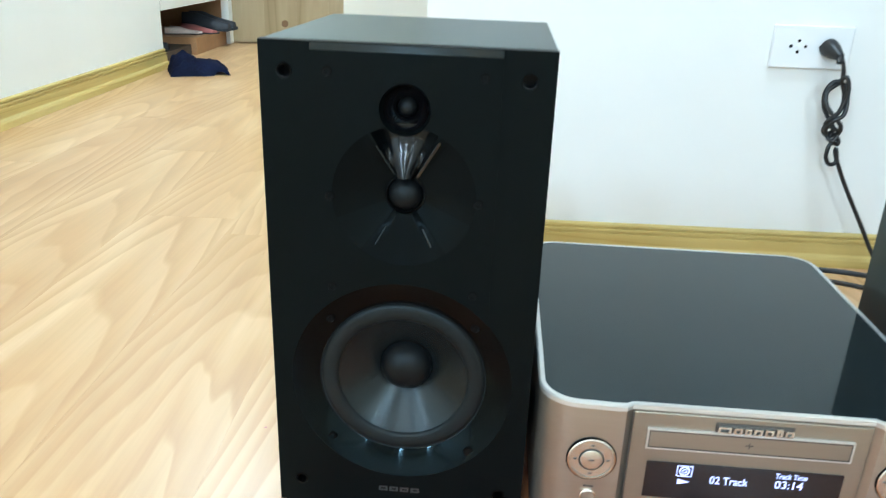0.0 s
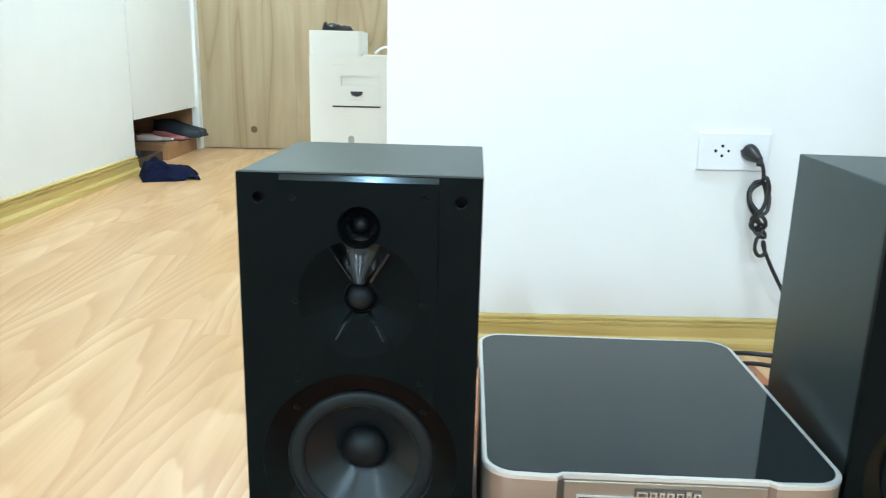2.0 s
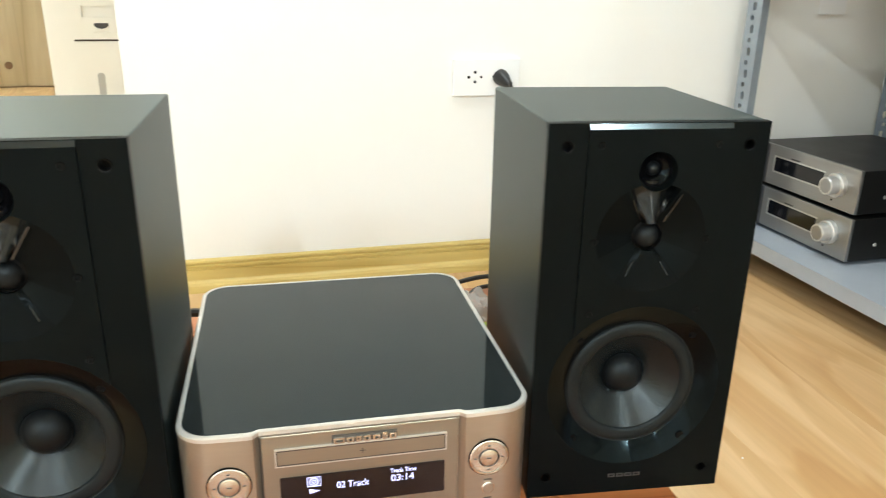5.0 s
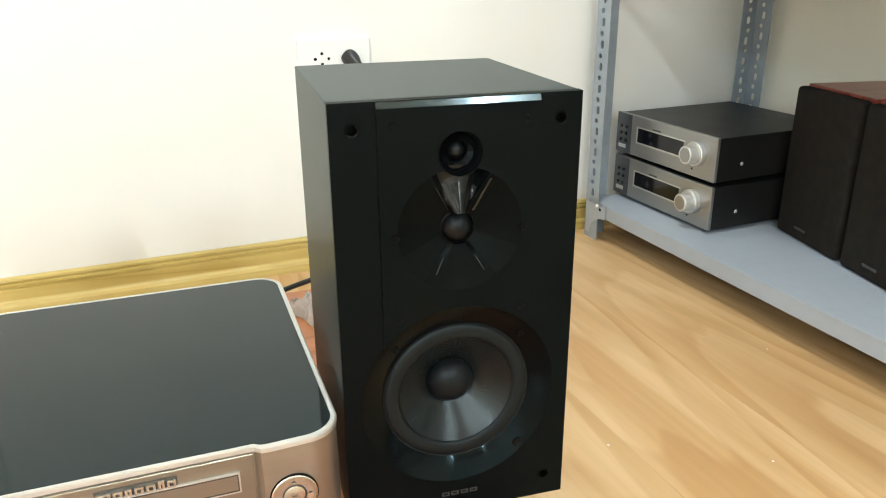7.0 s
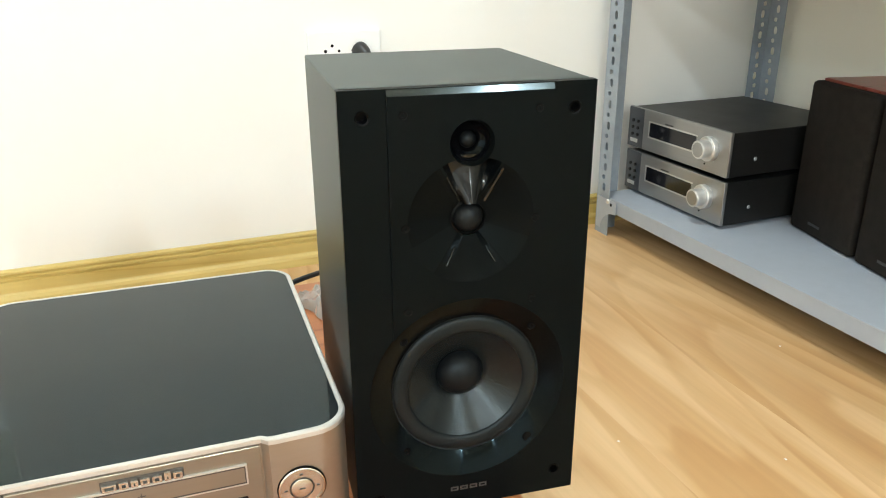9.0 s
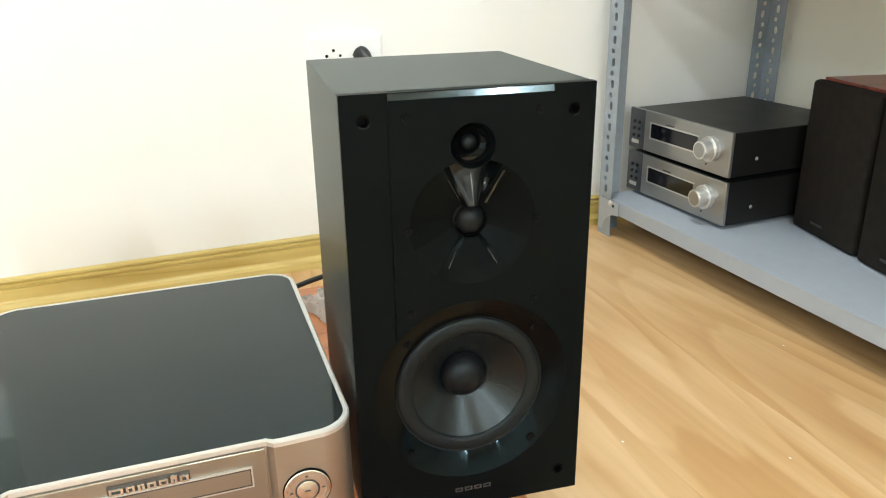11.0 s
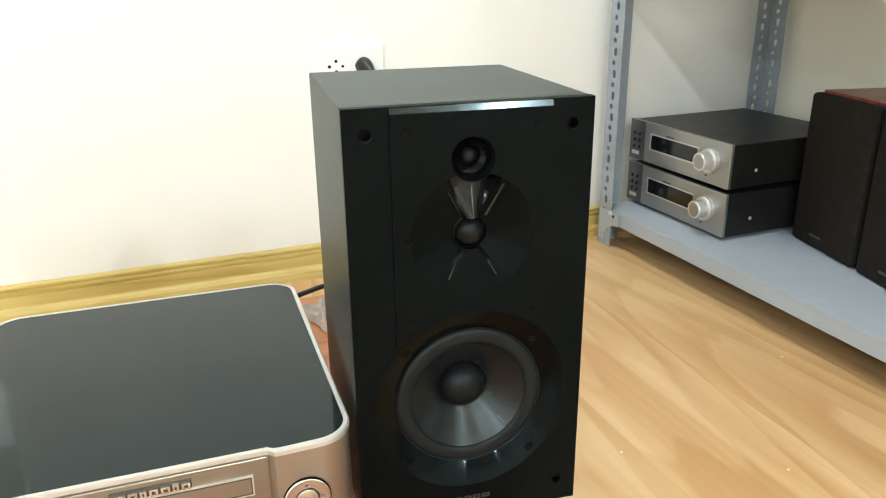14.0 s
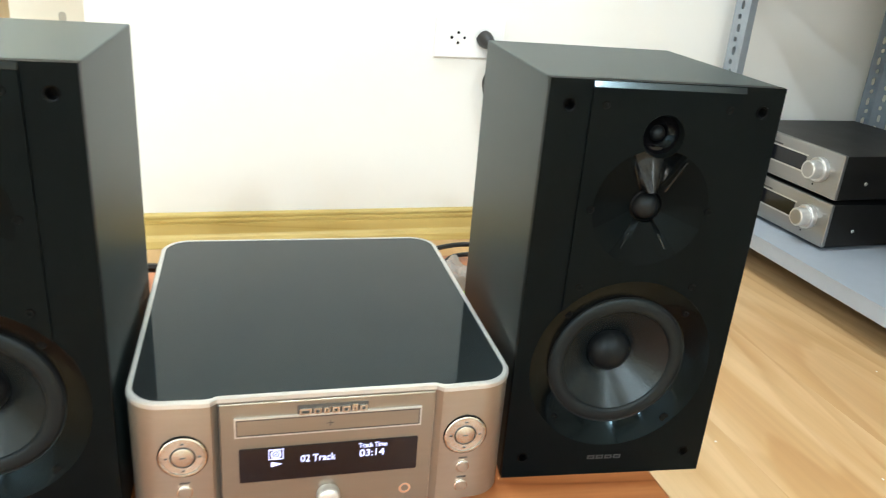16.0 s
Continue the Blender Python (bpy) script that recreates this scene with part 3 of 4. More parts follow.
    for x, z in socks:
        part("grille_socket", lathe([(0, 0.009), (0.0036, 0.009), (0.0036, -0.0002), (0.0046, -0.0006), (0.005, 0.0002)], 24), M_SOCKET, s, "", True, pose(x, 0, z))
    for x, z, y in [(-0.047, 0.318, -0.0015), (0.047, 0.318, -0.0015), (-0.047, 0.2405, -0.0015), (0.047, 0.2405, -0.0015), (-0.0465, 0.178, -0.0015), (0.0465, 0.178, -0.0015), (-0.0495, 0.152, 0.0035), (0.0495, 0.152, 0.0035), (-0.0495, 0.0575, 0.003)]:
        part("screw", lathe([(0, 0.0004), (0.0012, 0.0004), (0.0014, -0.0004), (0.0026, -0.0006), (0.0031, 0.0002), (0.0034, 0.001)], 18), M_SCREW, s, "", True, pose(x, y, z))
    part("rubber_cap", lathe([(0, -0.0002), (0.0036, -0.0004), (0.0044, 0.0012)], 20), M_CUP, s, "", True, pose(0.0495, 0.0018, 0.0535))
    bars = []
    for i in range(4):
        x0, x1 = -0.0150 + i * 0.0078, -0.0088 + i * 0.0078
        slot = [(x0 + 0.0012, 0.0168), (x1 - 0.0012, 0.0168), (x1 - 0.0012, 0.0184), (x0 + 0.0012, 0.0184)]
        bars.append(plate([(x0, 0.0158), (x1, 0.0158), (x1, 0.0194), (x0, 0.0194)], [slot], -0.0004, 0.0002))
    part("badge", ring_bars(bars), M_LOGO, s, "small grey metal badge")
    return s


loudspeaker(pose(-0.2355, 0.010, TOP, 0, 0, -3))
loudspeaker(pose(0.2365, -0.003, TOP, 0, 0, -6.5))


# ---- compact CD receiver ----
def receiver(m):
    a = thing("cd_receiver", m, "champagne silver CD receiver with glossy black top, switched on", "receiver")

    def outline(inset, pod=0.0035):
        x, y1, r = 0.14 - inset, 0.303 - inset, 0.026 - inset * 0.8
        pts = []
        for cx, cy, a0 in ((x - r, y1 - r, 0), (-x + r, y1 - r, 90), (-x + r, inset + r, 180)):
            pts += [(cx + r * math.cos(radians(a0 + 9 * i)), cy + r * math.sin(radians(a0 + 9 * i))) for i in range(11)]
        pts += [(-0.088, inset - 0.0012), (-0.083, inset - 0.0008), (-0.0785, inset + pod), (0.0785, inset + pod), (0.083, inset - 0.0008), (0.088, inset - 0.0012)]
        pts += [(x - r + r * math.cos(radians(270 + 9 * i)), inset + r + r * math.sin(radians(270 + 9 * i))) for i in range(11)]
        return pts

    part("body", prism(outline(0), 0.006, 0.1065, "z"), M_CHAMP, a, "champagne aluminium body", True)
    # pale rim round the black top
    bm = bmesh.new()
    o, i = outline(-0.0006), outline(0.0036, 0.002)
    rows = [[bm.verts.new((p[0], p[1], z)) for p in q] for q, z in ((o, 0.1066), (outline(-0.0006), 0.1098), (outline(0.0006), 0.1108), (i, 0.1108), (i, 0.1068))]
    n = len(o)
    for p, q in zip(rows, rows[1:] + rows[:1]):
        for k in range(n):
            bm.faces.new((p[k], p[(k + 1) % n], q[(k + 1) % n], q[k]))
    part("rim", bm, M_RIM, a, "pale aluminium rim", True)
    part("top_plate", prism(outline(0.0038, 0.002), 0.1067, 0.1104, "z"), M_TOP, a, "glossy black acrylic top")
    part("front_panel", box(-0.0775, 0.0775, 0.0015, 0.0035, 0.007, 0.1055, 0.0006), M_FRONT, a, "flat champagne front panel")
    part("seam", box(-0.0783, -0.0777, 0.0002, 0.003, 0.007, 0.1055), M_PRINT_SHADE, a, "thin dark seam beside the panel")
    tray = part("disc_tray", prism([(x, z) for x, z in rounded(-0.0662, 0.0662, 0.0795, 0.093, 0.002, 4)], -0.0001, 0.002, "y"), M_FRONT, a, "slim disc drawer")
    # paler metal than the panel: the bevel's highlight is put into the colour
    fr = [box(-0.0675, 0.0675, -0.0004, 0.0016, 0.0932, 0.0942), box(-0.0675, 0.0675, -0.0004, 0.0016, 0.0783, 0.0793), box(-0.0675, -0.0664, -0.0004, 0.0016, 0.0793, 0.0932), box(0.0664, 0.0675, -0.0004, 0.0016, 0.0793, 0.0932)]
    part("tray_frame", ring_bars(fr), M_RIM, tray, "metal edge made paler for the bevel's highlight")
    # dark strips on the tray face paint the shade of its gap
    fr = [box(-0.0664, 0.0664, -0.0003, 0.0001, 0.0921, 0.0931), box(-0.0664, -0.0656, -0.0003, 0.0001, 0.0794, 0.0921)]
    fr += [box(-0.0664, 0.0664, -0.0003, 0.0001, 0.0794, 0.0803), box(0.0656, 0.0664, -0.0003, 0.0001, 0.0794, 0.0921)]
    part("shadow_gap", ring_bars(fr), M_PRINT_SHADE, tray, "dark strips painting the shaded gap round the drawer")
    part("eject_mark", ring_bars([box(-0.0025, 0.0025, -0.0004, 0.0, 0.0858, 0.0864), box(-0.0003, 0.0003, -0.0004, 0.0, 0.0838, 0.0884)]), M_PRINT_SHADE, tray, "dark star mark")
    # dark backing added as the shadow of the raised blocks
    bdg = part("badge", box(-0.0256, 0.0256, 0.0007, 0.0016, 0.093, 0.1004, 0.0003, 1), M_PRINT_SHADE, a, "raised metal blocks on an added dark backing for their shadow", m=pose(0.002, 0, 0.0012))
    bx = -0.0243
    for wdt, tall in ((0.0086, 0.0), (0.0056, 0.0), (0.0042, 0.0), (0.0056, 0.0), (0.0058, 0.0), (0.004, 0.0012), (0.0056, 0.0)):
        rect = [(bx, 0.0938), (bx + wdt, 0.0938), (bx + wdt, 0.0985 + tall), (bx, 0.0985 + tall)]
        slot = [(bx + 0.0016, 0.0948), (bx + wdt - 0.0016, 0.0948), (bx + wdt - 0.0016, 0.0972), (bx + 0.0016, 0.0972)]
        part("badge_block", plate(rect, [slot], -0.0012, 0.0006), M_PAD, bdg, "raised metal block")
        bx += wdt + 0.0016
    dsp = part("display", prism(rounded(-0.0648, 0.0662, 0.0385, 0.0675, 0.0008, 2), 0.0005, 0.002, "y"), M_DISPLAY, a, "dark display window, lit text")
    stand = pose(0, 0, 0, 90)
    writing("text", "02 Track", 0.0086, M_GLOWTXT, dsp, pose(-0.0085, 0.0003, 0.0558) @ stand, 0.82, "glowing white words")
    writing("text", "Track Time", 0.0058, M_GLOWTXT, dsp, pose(0.0322, 0.0003, 0.0633) @ stand, 0.78, "small glowing white words")
    writing("text", "03:14", 0.0086, M_GLOWTXT, dsp, pose(0.0316, 0.0003, 0.0563) @ stand, 1.0, "glowing white time")
    frame_bars = [(-0.0441, -0.0335, 0.0655, 0.066), (-0.0441, -0.0335, 0.0573, 0.0578), (-0.0441, -0.0436, 0.0578, 0.0655), (-0.034, -0.0335, 0.0578, 0.0655)]
    icon = part("disc_icon", ring_bars([box(p, q, 0.0002, 0.0006, r, t) for p, q, r, t in frame_bars]), M_GLOWTXT, dsp, "glowing square frame")
    part("disc_ring", lathe([(0.0036, 0.0), (0.0036, -0.0004), (0.0028, -0.0004), (0.0028, 0.0)], 28), M_GLOWTXT, icon, "glowing ring", m=pose(-0.0388, 0.0006, 0.06165))
    part("disc_ring", lathe([(0.0017, 0.0), (0.0017, -0.0004), (0.0011, -0.0004), (0.0011, 0.0)], 20), M_GLOWTXT, icon, "glowing ring", m=pose(-0.0388, 0.0006, 0.06165))
    part("play_mark", prism([(-0.0425, 0.0508), (-0.0345, 0.0529), (-0.0425, 0.055)], 0.0002, 0.0006, "y"), M_GLOWTXT, dsp, "glowing play triangle")
    for sx in (-1, 1):
        kp = part("control_pad", lathe([(0.0158, 0.001), (0.0158, -0.0012), (0.0152, -0.0019), (0.0143, -0.0019), (0.0139, -0.0012), (0.0088, -0.0012), (0.0086, 0.0004), (0.0078, 0.0004), (0.0076, -0.0016), (0.0068, -0.002), (0, -0.002)], 56), M_PAD, a, "round brushed control pad", True, pose(sx * 0.1027, -0.0008, 0.067))
        part("pad_groove", lathe([(0.0172, 0.0003), (0.0172, -0.0006), (0.0164, -0.0008), (0.0163, 0.0003)], 56), M_CUP, kp, "dark groove", True)
        part("pad_edge", lathe([(0.0163, 0.0005), (0.0163, -0.0014), (0.0157, -0.0017), (0.0156, 0.0005)], 56), M_CHROME, kp, "bright ring", True)
        part("pad_groove", lathe([(0.0084, 0.0), (0.0084, -0.0015), (0.0079, -0.002), (0.0078, 0.0)], 48), M_PRINT_SHADE, kp, "dark groove", True)
        for k in range(4):
            dx, dz = ((0.0113, 0), (-0.0113, 0), (0, 0.0113), (0, -0.0113))[k]
            part("pad_mark", box(dx - 0.0011, dx + 0.0011, -0.0016, -0.0011, dz - 0.0005, dz + 0.0005), M_PRINT_SHADE, kp)
        part("pad_mark", box(-0.002, 0.002, -0.0023, -0.0019, -0.0004, 0.0004), M_PRINT_SHADE, kp)
    for bxx, bz in ((0.103, 0.0375), (0.103, 0.0195), (-0.1025, 0.0365)):
        b = part("button", lathe([(0.0048, 0.0005), (0.0048, -0.0014), (0.0042, -0.0019), (0, -0.0021)], 28), M_CHAMP, a, "small round button", True, pose(bxx, -0.0008, bz))
        part("button_edge", lathe([(0.0053, 0.0005), (0.0053, -0.001), (0.0049, -0.0012), (0.0049, 0.0005)], 28), M_CHROME, b, "", True)
        part("print", box(-0.0035, 0.0035, -0.0004, 0.0002, 0.0072, 0.0081), M_PRINT_SHADE, b)
    part("usb_slot", ring_bars([box(-0.1095, -0.0965, -0.0014, 0.001, 0.0165, 0.0215)]), M_CUP, a, "black usb slot")
    kn = part("volume_knob", lathe([(0.0088, 0.0015), (0.0088, -0.004), (0.0082, -0.0056), (0.0068, -0.0066), (0, -0.0072)], 40), M_RIM, a, "pale satin knob", True, pose(-0.0005, 0, 0.0215))
    jk = part("headphone_jack", lathe([(0.0046, 0.0015), (0.0046, -0.0004), (0.003, -0.0004), (0.003, 0.001), (0, 0.001)], 24), M_CHROME, a, "headphone socket", True, pose(0.0586, 0.0015, 0.0198))
    part("socket_hole", lathe([(0, 0.0), (0.003, 0.0)], 20), M_CUP, jk, m=pose(0, 0.0006, 0))
    for x in (-0.11, 0.11):
        for y in (0.04, 0.26):
            part("foot", lathe([(0, 0), (0.013, 0), (0.014, 0.002), (0.014, 0.0065), (0, 0.0065)], 24, "z"), M_CABLE, a, "", True, pose(x, y, 0))
    return a


receiver(pose(0, -0.012, TOP, 0, 0, -2.4))


# ---- steel rack ----
SHELF, RX0, RX1, RY0, RY1 = 0.085, 0.94, 1.354, -1.25, 0.905


def slotted(axis, sign, width, height):
    """One flange of an angle iron: a strip with a row of long and short slots, on the given axis from the corner."""
    holes = []
    for k in range(1, int(height / 0.0222) - 1):
        c, cu = (k + (0.7 if axis == "y" else 0.2)) * 0.0222, width * (0.5 if k % 2 == 0 else 0.42)
        hw, hh = (0.0052, 0.0082) if k % 2 == 0 else (0.0052, 0.0046)
        holes.append([(cu + hw * p, c + hh * q) for p, q in ((-0.5, -1), (0.5, -1), (1, -0.6), (1, 0.6), (0.5, 1), (-0.5, 1), (-1, 0.6), (-1, -0.6))])
    bm = plate([(0, 0), (width, 0), (width, height), (0, height)], holes, 0, 0.0018)
    for v in bm.verts:
        x, y = v.co.x, v.co.y
        v.co.x, v.co.y = (sign * x, y - 0.0009) if axis == "x" else (y - 0.0009, sign * (x + 0.001))
    bmesh.ops.recalc_face_normals(bm, faces=bm.faces[:])
    return bm


rack = thing("steel_rack", pose(0, 0, 0), "blue-grey slotted angle steel storage rack", "rack")
for px, py, sx, sy in ((RX0, RY1, 1, -1), (RX1, RY1, -1, -1), (RX0, RY0, 1, 1), (RX1, RY0, -1, 1)):
    bm = ring_bars([slotted("x", sx, 0.05 if sx > 0 else 0.038, 1.8), slotted("y", sy, 0.046, 1.8)])
    part("post", bm, M_ANGLE, rack, "slotted angle iron post", m=pose(px, py, 0))
for sz in (SHELF, 0.613, 1.15, 1.7):
    sh = part("shelf", box(RX0 + 0.003, RX1 - 0.003, RY0 + 0.003, RY1 - 0.003, sz - 0.002, sz, 0.0008, 1), M_STEEL, rack, "blue-grey painted steel shelf")
    part("front_lip", prism([(RX0 + 0.0035, sz - 0.0022), (RX0 + 0.0035, sz - 0.03), (RX0 + 0.013, sz - 0.03), (RX0 + 0.013, sz - 0.028), (RX0 + 0.0055, sz - 0.028), (RX0 + 0.0055, sz - 0.0022)], RY0 + 0.004, RY1 - 0.004, "y"), M_STEEL, sh)
    part("back_lip", box(RX1 - 0.006, RX1 - 0.004, RY0 + 0.004, RY1 - 0.004, sz - 0.03, sz - 0.0022), M_STEEL, sh)
    for yy in (RY0 + 0.004, RY1 - 0.006):
        part("side_lip", box(RX0 + 0.014, RX1 - 0.007, yy, yy + 0.002, sz - 0.03, sz - 0.0022), M_STEEL, sh)
# curved gusset plates under the lowest shelf
for py, sy in ((RY1, -1), (RY0, 1)):
    pts = [(py + sy * 0.004, SHELF - 0.003), (py + sy * 0.004, 0.012), (py + sy * 0.02, 0.012)]
    pts += [(py + sy * (0.02 + 0.055 * (1 - math.cos(radians(a)))), 0.012 + 0.043 * math.sin(radians(a))) for a in range(10, 91, 10)]
    pts += [(py + sy * 0.075, SHELF - 0.003)]
    g = part("gusset", prism(pts, RX0 - 0.0015, RX0 + 0.0005, "x"), M_STEEL, rack, "curved corner plate")
    part("bolt", lathe([(0, -0.004), (0.004, -0.004), (0.0055, -0.002), (0.0055, 0)], 16, "x"), M_KNOB, g, "", True, pose(RX0 - 0.0015, py + sy * 0.046, SHELF - 0.007))
    part("hole", lathe([(0, -0.0004), (0.0035, -0.0004), (0.0035, 0.0002)], 16, "x"), M_CUP, g, m=pose(RX0 - 0.0015, py + sy * 0.0565, SHELF - 0.012))


# ---- two small hi-fi units on the rack ----
def hifi_unit(m, label):
    """Front at local x = 0 facing -x, width along y, from 0 to 0.305."""
    u = thing("hifi_component", m, label, "amplifier", "stacked components")
    w, h, d = 0.305, 0.0925, 0.31
    part("case", box(0.0085, d, 0.002, w - 0.002, 0.007, h - 0.002, 0.0012), M_CASE, u, "black metal case")
    part("front_panel", box(0, 0.008, 0, w, 0.0075, h, 0.0018), M_SILVER, u, "brushed silver front panel")
    part("end_panel", box(-0.0006, 0.004, 0.254, 0.3045, 0.008, 0.0915, 0.0006), M_ENDP, u, "darker end of the front panel")
    part("display_window", prism(rounded(0.09, 0.232, 0.039, 0.068, 0.003, 4), -0.0006, 0.0015, "x"), M_DISPLAY, u, "dark display window")
    part("window_frame", ring_bars([box(-0.001, 0.0005, 0.086, 0.236, 0.0685, 0.071), box(-0.001, 0.0005, 0.086, 0.236, 0.0355, 0.0385), box(-0.001, 0.0005, 0.2325, 0.236, 0.0385, 0.0685)]), M_KNOB, u, "bright frame")
    k = part("volume_knob", lathe([(0.0235, 0.001), (0.0235, -0.009), (0.022, -0.0105), (0.02, -0.0095), (0.0175, -0.0095), (0.0175, -0.028), (0.0165, -0.0295), (0, -0.0295)], 48, "x"), M_KNOB, u, "round silver knob", True, pose(0, 0.05, 0.0535))
    part("knob_face", lathe([(0, -0.0005), (0.0135, -0.0005), (0.014, 0.0002)], 32, "x"), M_SILVER, k, m=pose(-0.0295, 0, 0))
    for i in range(3):
        for j in range(2):
            part("button", lathe([(0.0035, 0.001), (0.0035, -0.0025), (0, -0.003)], 16, "x"), M_CASE, u, "small dark button", True, pose(-0.0004, 0.288 - j * 0.017, 0.064 - i * 0.0145))
    part("button", box(-0.002, 0.001, 0.27, 0.294, 0.018, 0.026, 0.0006), M_KNOB, u, "small pale key")
    part("indicator", lathe([(0.0018, 0.001), (0.0018, -0.001), (0, -0.0012)], 12, "x"), M_CUP, u, "", True, pose(0, 0.06, 0.022))
    part("print", box(-0.0004, 0.0002, 0.16, 0.185, 0.072, 0.075), M_LOGO, u, "small grey printed mark")
    part("screw", lathe([(0, -0.0015), (0.003, -0.0012), (0.0038, 0)], 14), M_KNOB, u, "", True, pose(0.066, 0.0015, 0.038))
    for x in (0.03, 0.25):
        for y in (0.03, 0.275):
            part("foot", lathe([(0, 0), (0.011, 0), (0.012, 0.002), (0.012, 0.0072), (0, 0.0072)], 20, "z"), M_CABLE, u, "", True, pose(x, y, 0))
    return u


hifi_unit(pose(1.015, 0.604, SHELF + 0.0002, 0, 0, 0.6), "small silver-fronted hi-fi component with black case, lower one")
hifi_unit(pose(1.017, 0.606, SHELF + 0.0932, 0, 0, 1.0), "small silver-fronted hi-fi component with black case, stacked on another")


# ---- two cherry loudspeakers with cloth grilles on the rack ----
def shelf_speaker(m):
    s = thing("shelf_speaker", m, "cherry veneer loudspeaker with dark cloth grille on the rack", "loudspeaker", "loudspeakers on the rack")
    w, h, d = 0.18, 0.279, 0.2
    part("cabinet", box(0.024, d, 0, w, 0, h, 0.002), M_CHERRY, s, "dark red cherry veneer cabinet")
    part("grille", box(0, 0.0235, 0.001, w - 0.001, 0.001, h - 0.003, 0.008, 4), M_GRILLE, s, "dark cloth grille", True)
    part("badge", box(-0.0012, 0.001, 0.087, 0.121, 0.022, 0.0265, 0.0003, 1), M_LOGO, s, "small silver badge")
    return s


shelf_speaker(pose(1.118, 0.405, SHELF + 0.0002, 0, 0, -13.5))
shelf_speaker(pose(1.0735, 0.22, SHELF + 0.0002, 0, 0, -13.5))


# ---- wall outlet, plug and knotted lead ----
out = thing("wall_outlet", pose(0.400, WALL_Y, 0.4075), "white double wall outlet with one plug in it", "outlet")
part("cover_plate", box(-0.069, 0.069, -0.009, 0, -0.0365, 0.0365, 0.002), M_PLATE, out, "white plastic plate")
for ox in (-0.024, 0.028):
    for dx, dz, w, h in ((-0.013, 0.001, 0.0031, 0.0031), (0.0, 0.0105, 0.0029, 0.0034), (0.0, -0.0085, 0.0029, 0.0034), (0.0125, 0.001, 0.0026, 0.0026)):
        part("socket_hole", lathe([(0, -0.0003), (w, -0.0003), (w, 0.0006)], 14), M_CUP, out, m=pose(ox + dx, -0.009, dz))
    part("socket_boss", lathe([(0.0045, 0.0004), (0.0045, -0.0009), (0.0036, -0.0011), (0, -0.0011)], 20), M_PLATE, out, "", True, pose(ox, -0.009, 0.001))
plug = thing("power_plug", pose(0.428, WALL_Y - 0.0095, 0.4085), "black power plug with knotted cable in the outlet", "plug")
part("plug_body", lathe([(0.015, 0), (0.016, -0.006), (0.0145, -0.016), (0.0095, -0.03), (0.007, -0.038), (0, -0.038)], 28), M_CABLE, plug, "black moulded plug", True, pose(-0.002, 0, 0.002, 22, 0, 18))
part("strain_relief", lathe([(0.006, 0), (0.005, 0.016), (0, 0.017)], 16, "z"), M_CABLE, plug, "", True, pose(0.0095, -0.031, -0.008, 150, 12, 0))
Q = [(0.012, -0.03, -0.012), (0.017, -0.036, -0.03), (0.019, -0.034, -0.05), (0.006, -0.03, -0.056), (-0.003, -0.03, -0.075), (0.002, -0.028, -0.1), (0.014, -0.03, -0.12), (0.024, -0.032, -0.135), (0.02, -0.028, -0.15), (0.008, -0.03, -0.14), (0.012, -0.038, -0.12), (0.026, -0.04, -0.1), (0.028, -0.036, -0.075), (0.018, -0.038, -0.05), (0.022, -0.046, -0.045), (0.029, -0.046, -0.07), (0.02, -0.046, -0.105), (0.008, -0.044, -0.118), (0.006, -0.038, -0.128), (0.018, -0.038, -0.132), (0.03, -0.04, -0.14), (0.022, -0.044, -0.155), (0.014, -0.04, -0.15), (0.02, -0.035, -0.142), (0.034, -0.034, -0.152), (0.036, -0.036, -0.162), (0.022, -0.038, -0.162), (0.019, -0.038, -0.185), (0.03, -0.034, -0.2), (0.042, -0.032, -0.195), (0.038, -0.03, -0.172), (0.04, -0.03, -0.185), (0.066, -0.03, -0.235), (0.112, -0.03, -0.31), (0.145, -0.04, -0.37), (0.155, -0.08, -0.402), (0.12, -0.16, -0.4035), (0.04, -0.24, -0.4035)]
part("cable", tube(Q, 0.0038, 8, 6), M_CABLE, plug, "black cable knotted into a bundle", True)

Q2 = [(0.02, -0.03, -0.055), (0.0, -0.034, -0.07), (-0.002, -0.04, -0.09), (0.012, -0.046, -0.11), (0.026, -0.05, -0.125), (0.03, -0.044, -0.14), (0.018, -0.036, -0.148), (0.007, -0.04, -0.135), (0.014, -0.05, -0.118), (0.028, -0.05, -0.108), (0.032, -0.044, -0.085), (0.026, -0.04, -0.06), (0.02, -0.03, -0.055)]
part("cable_loop", tube(Q2, 0.0038, 8, 6), M_CABLE, plug, "black cable wound round the bundle", True)

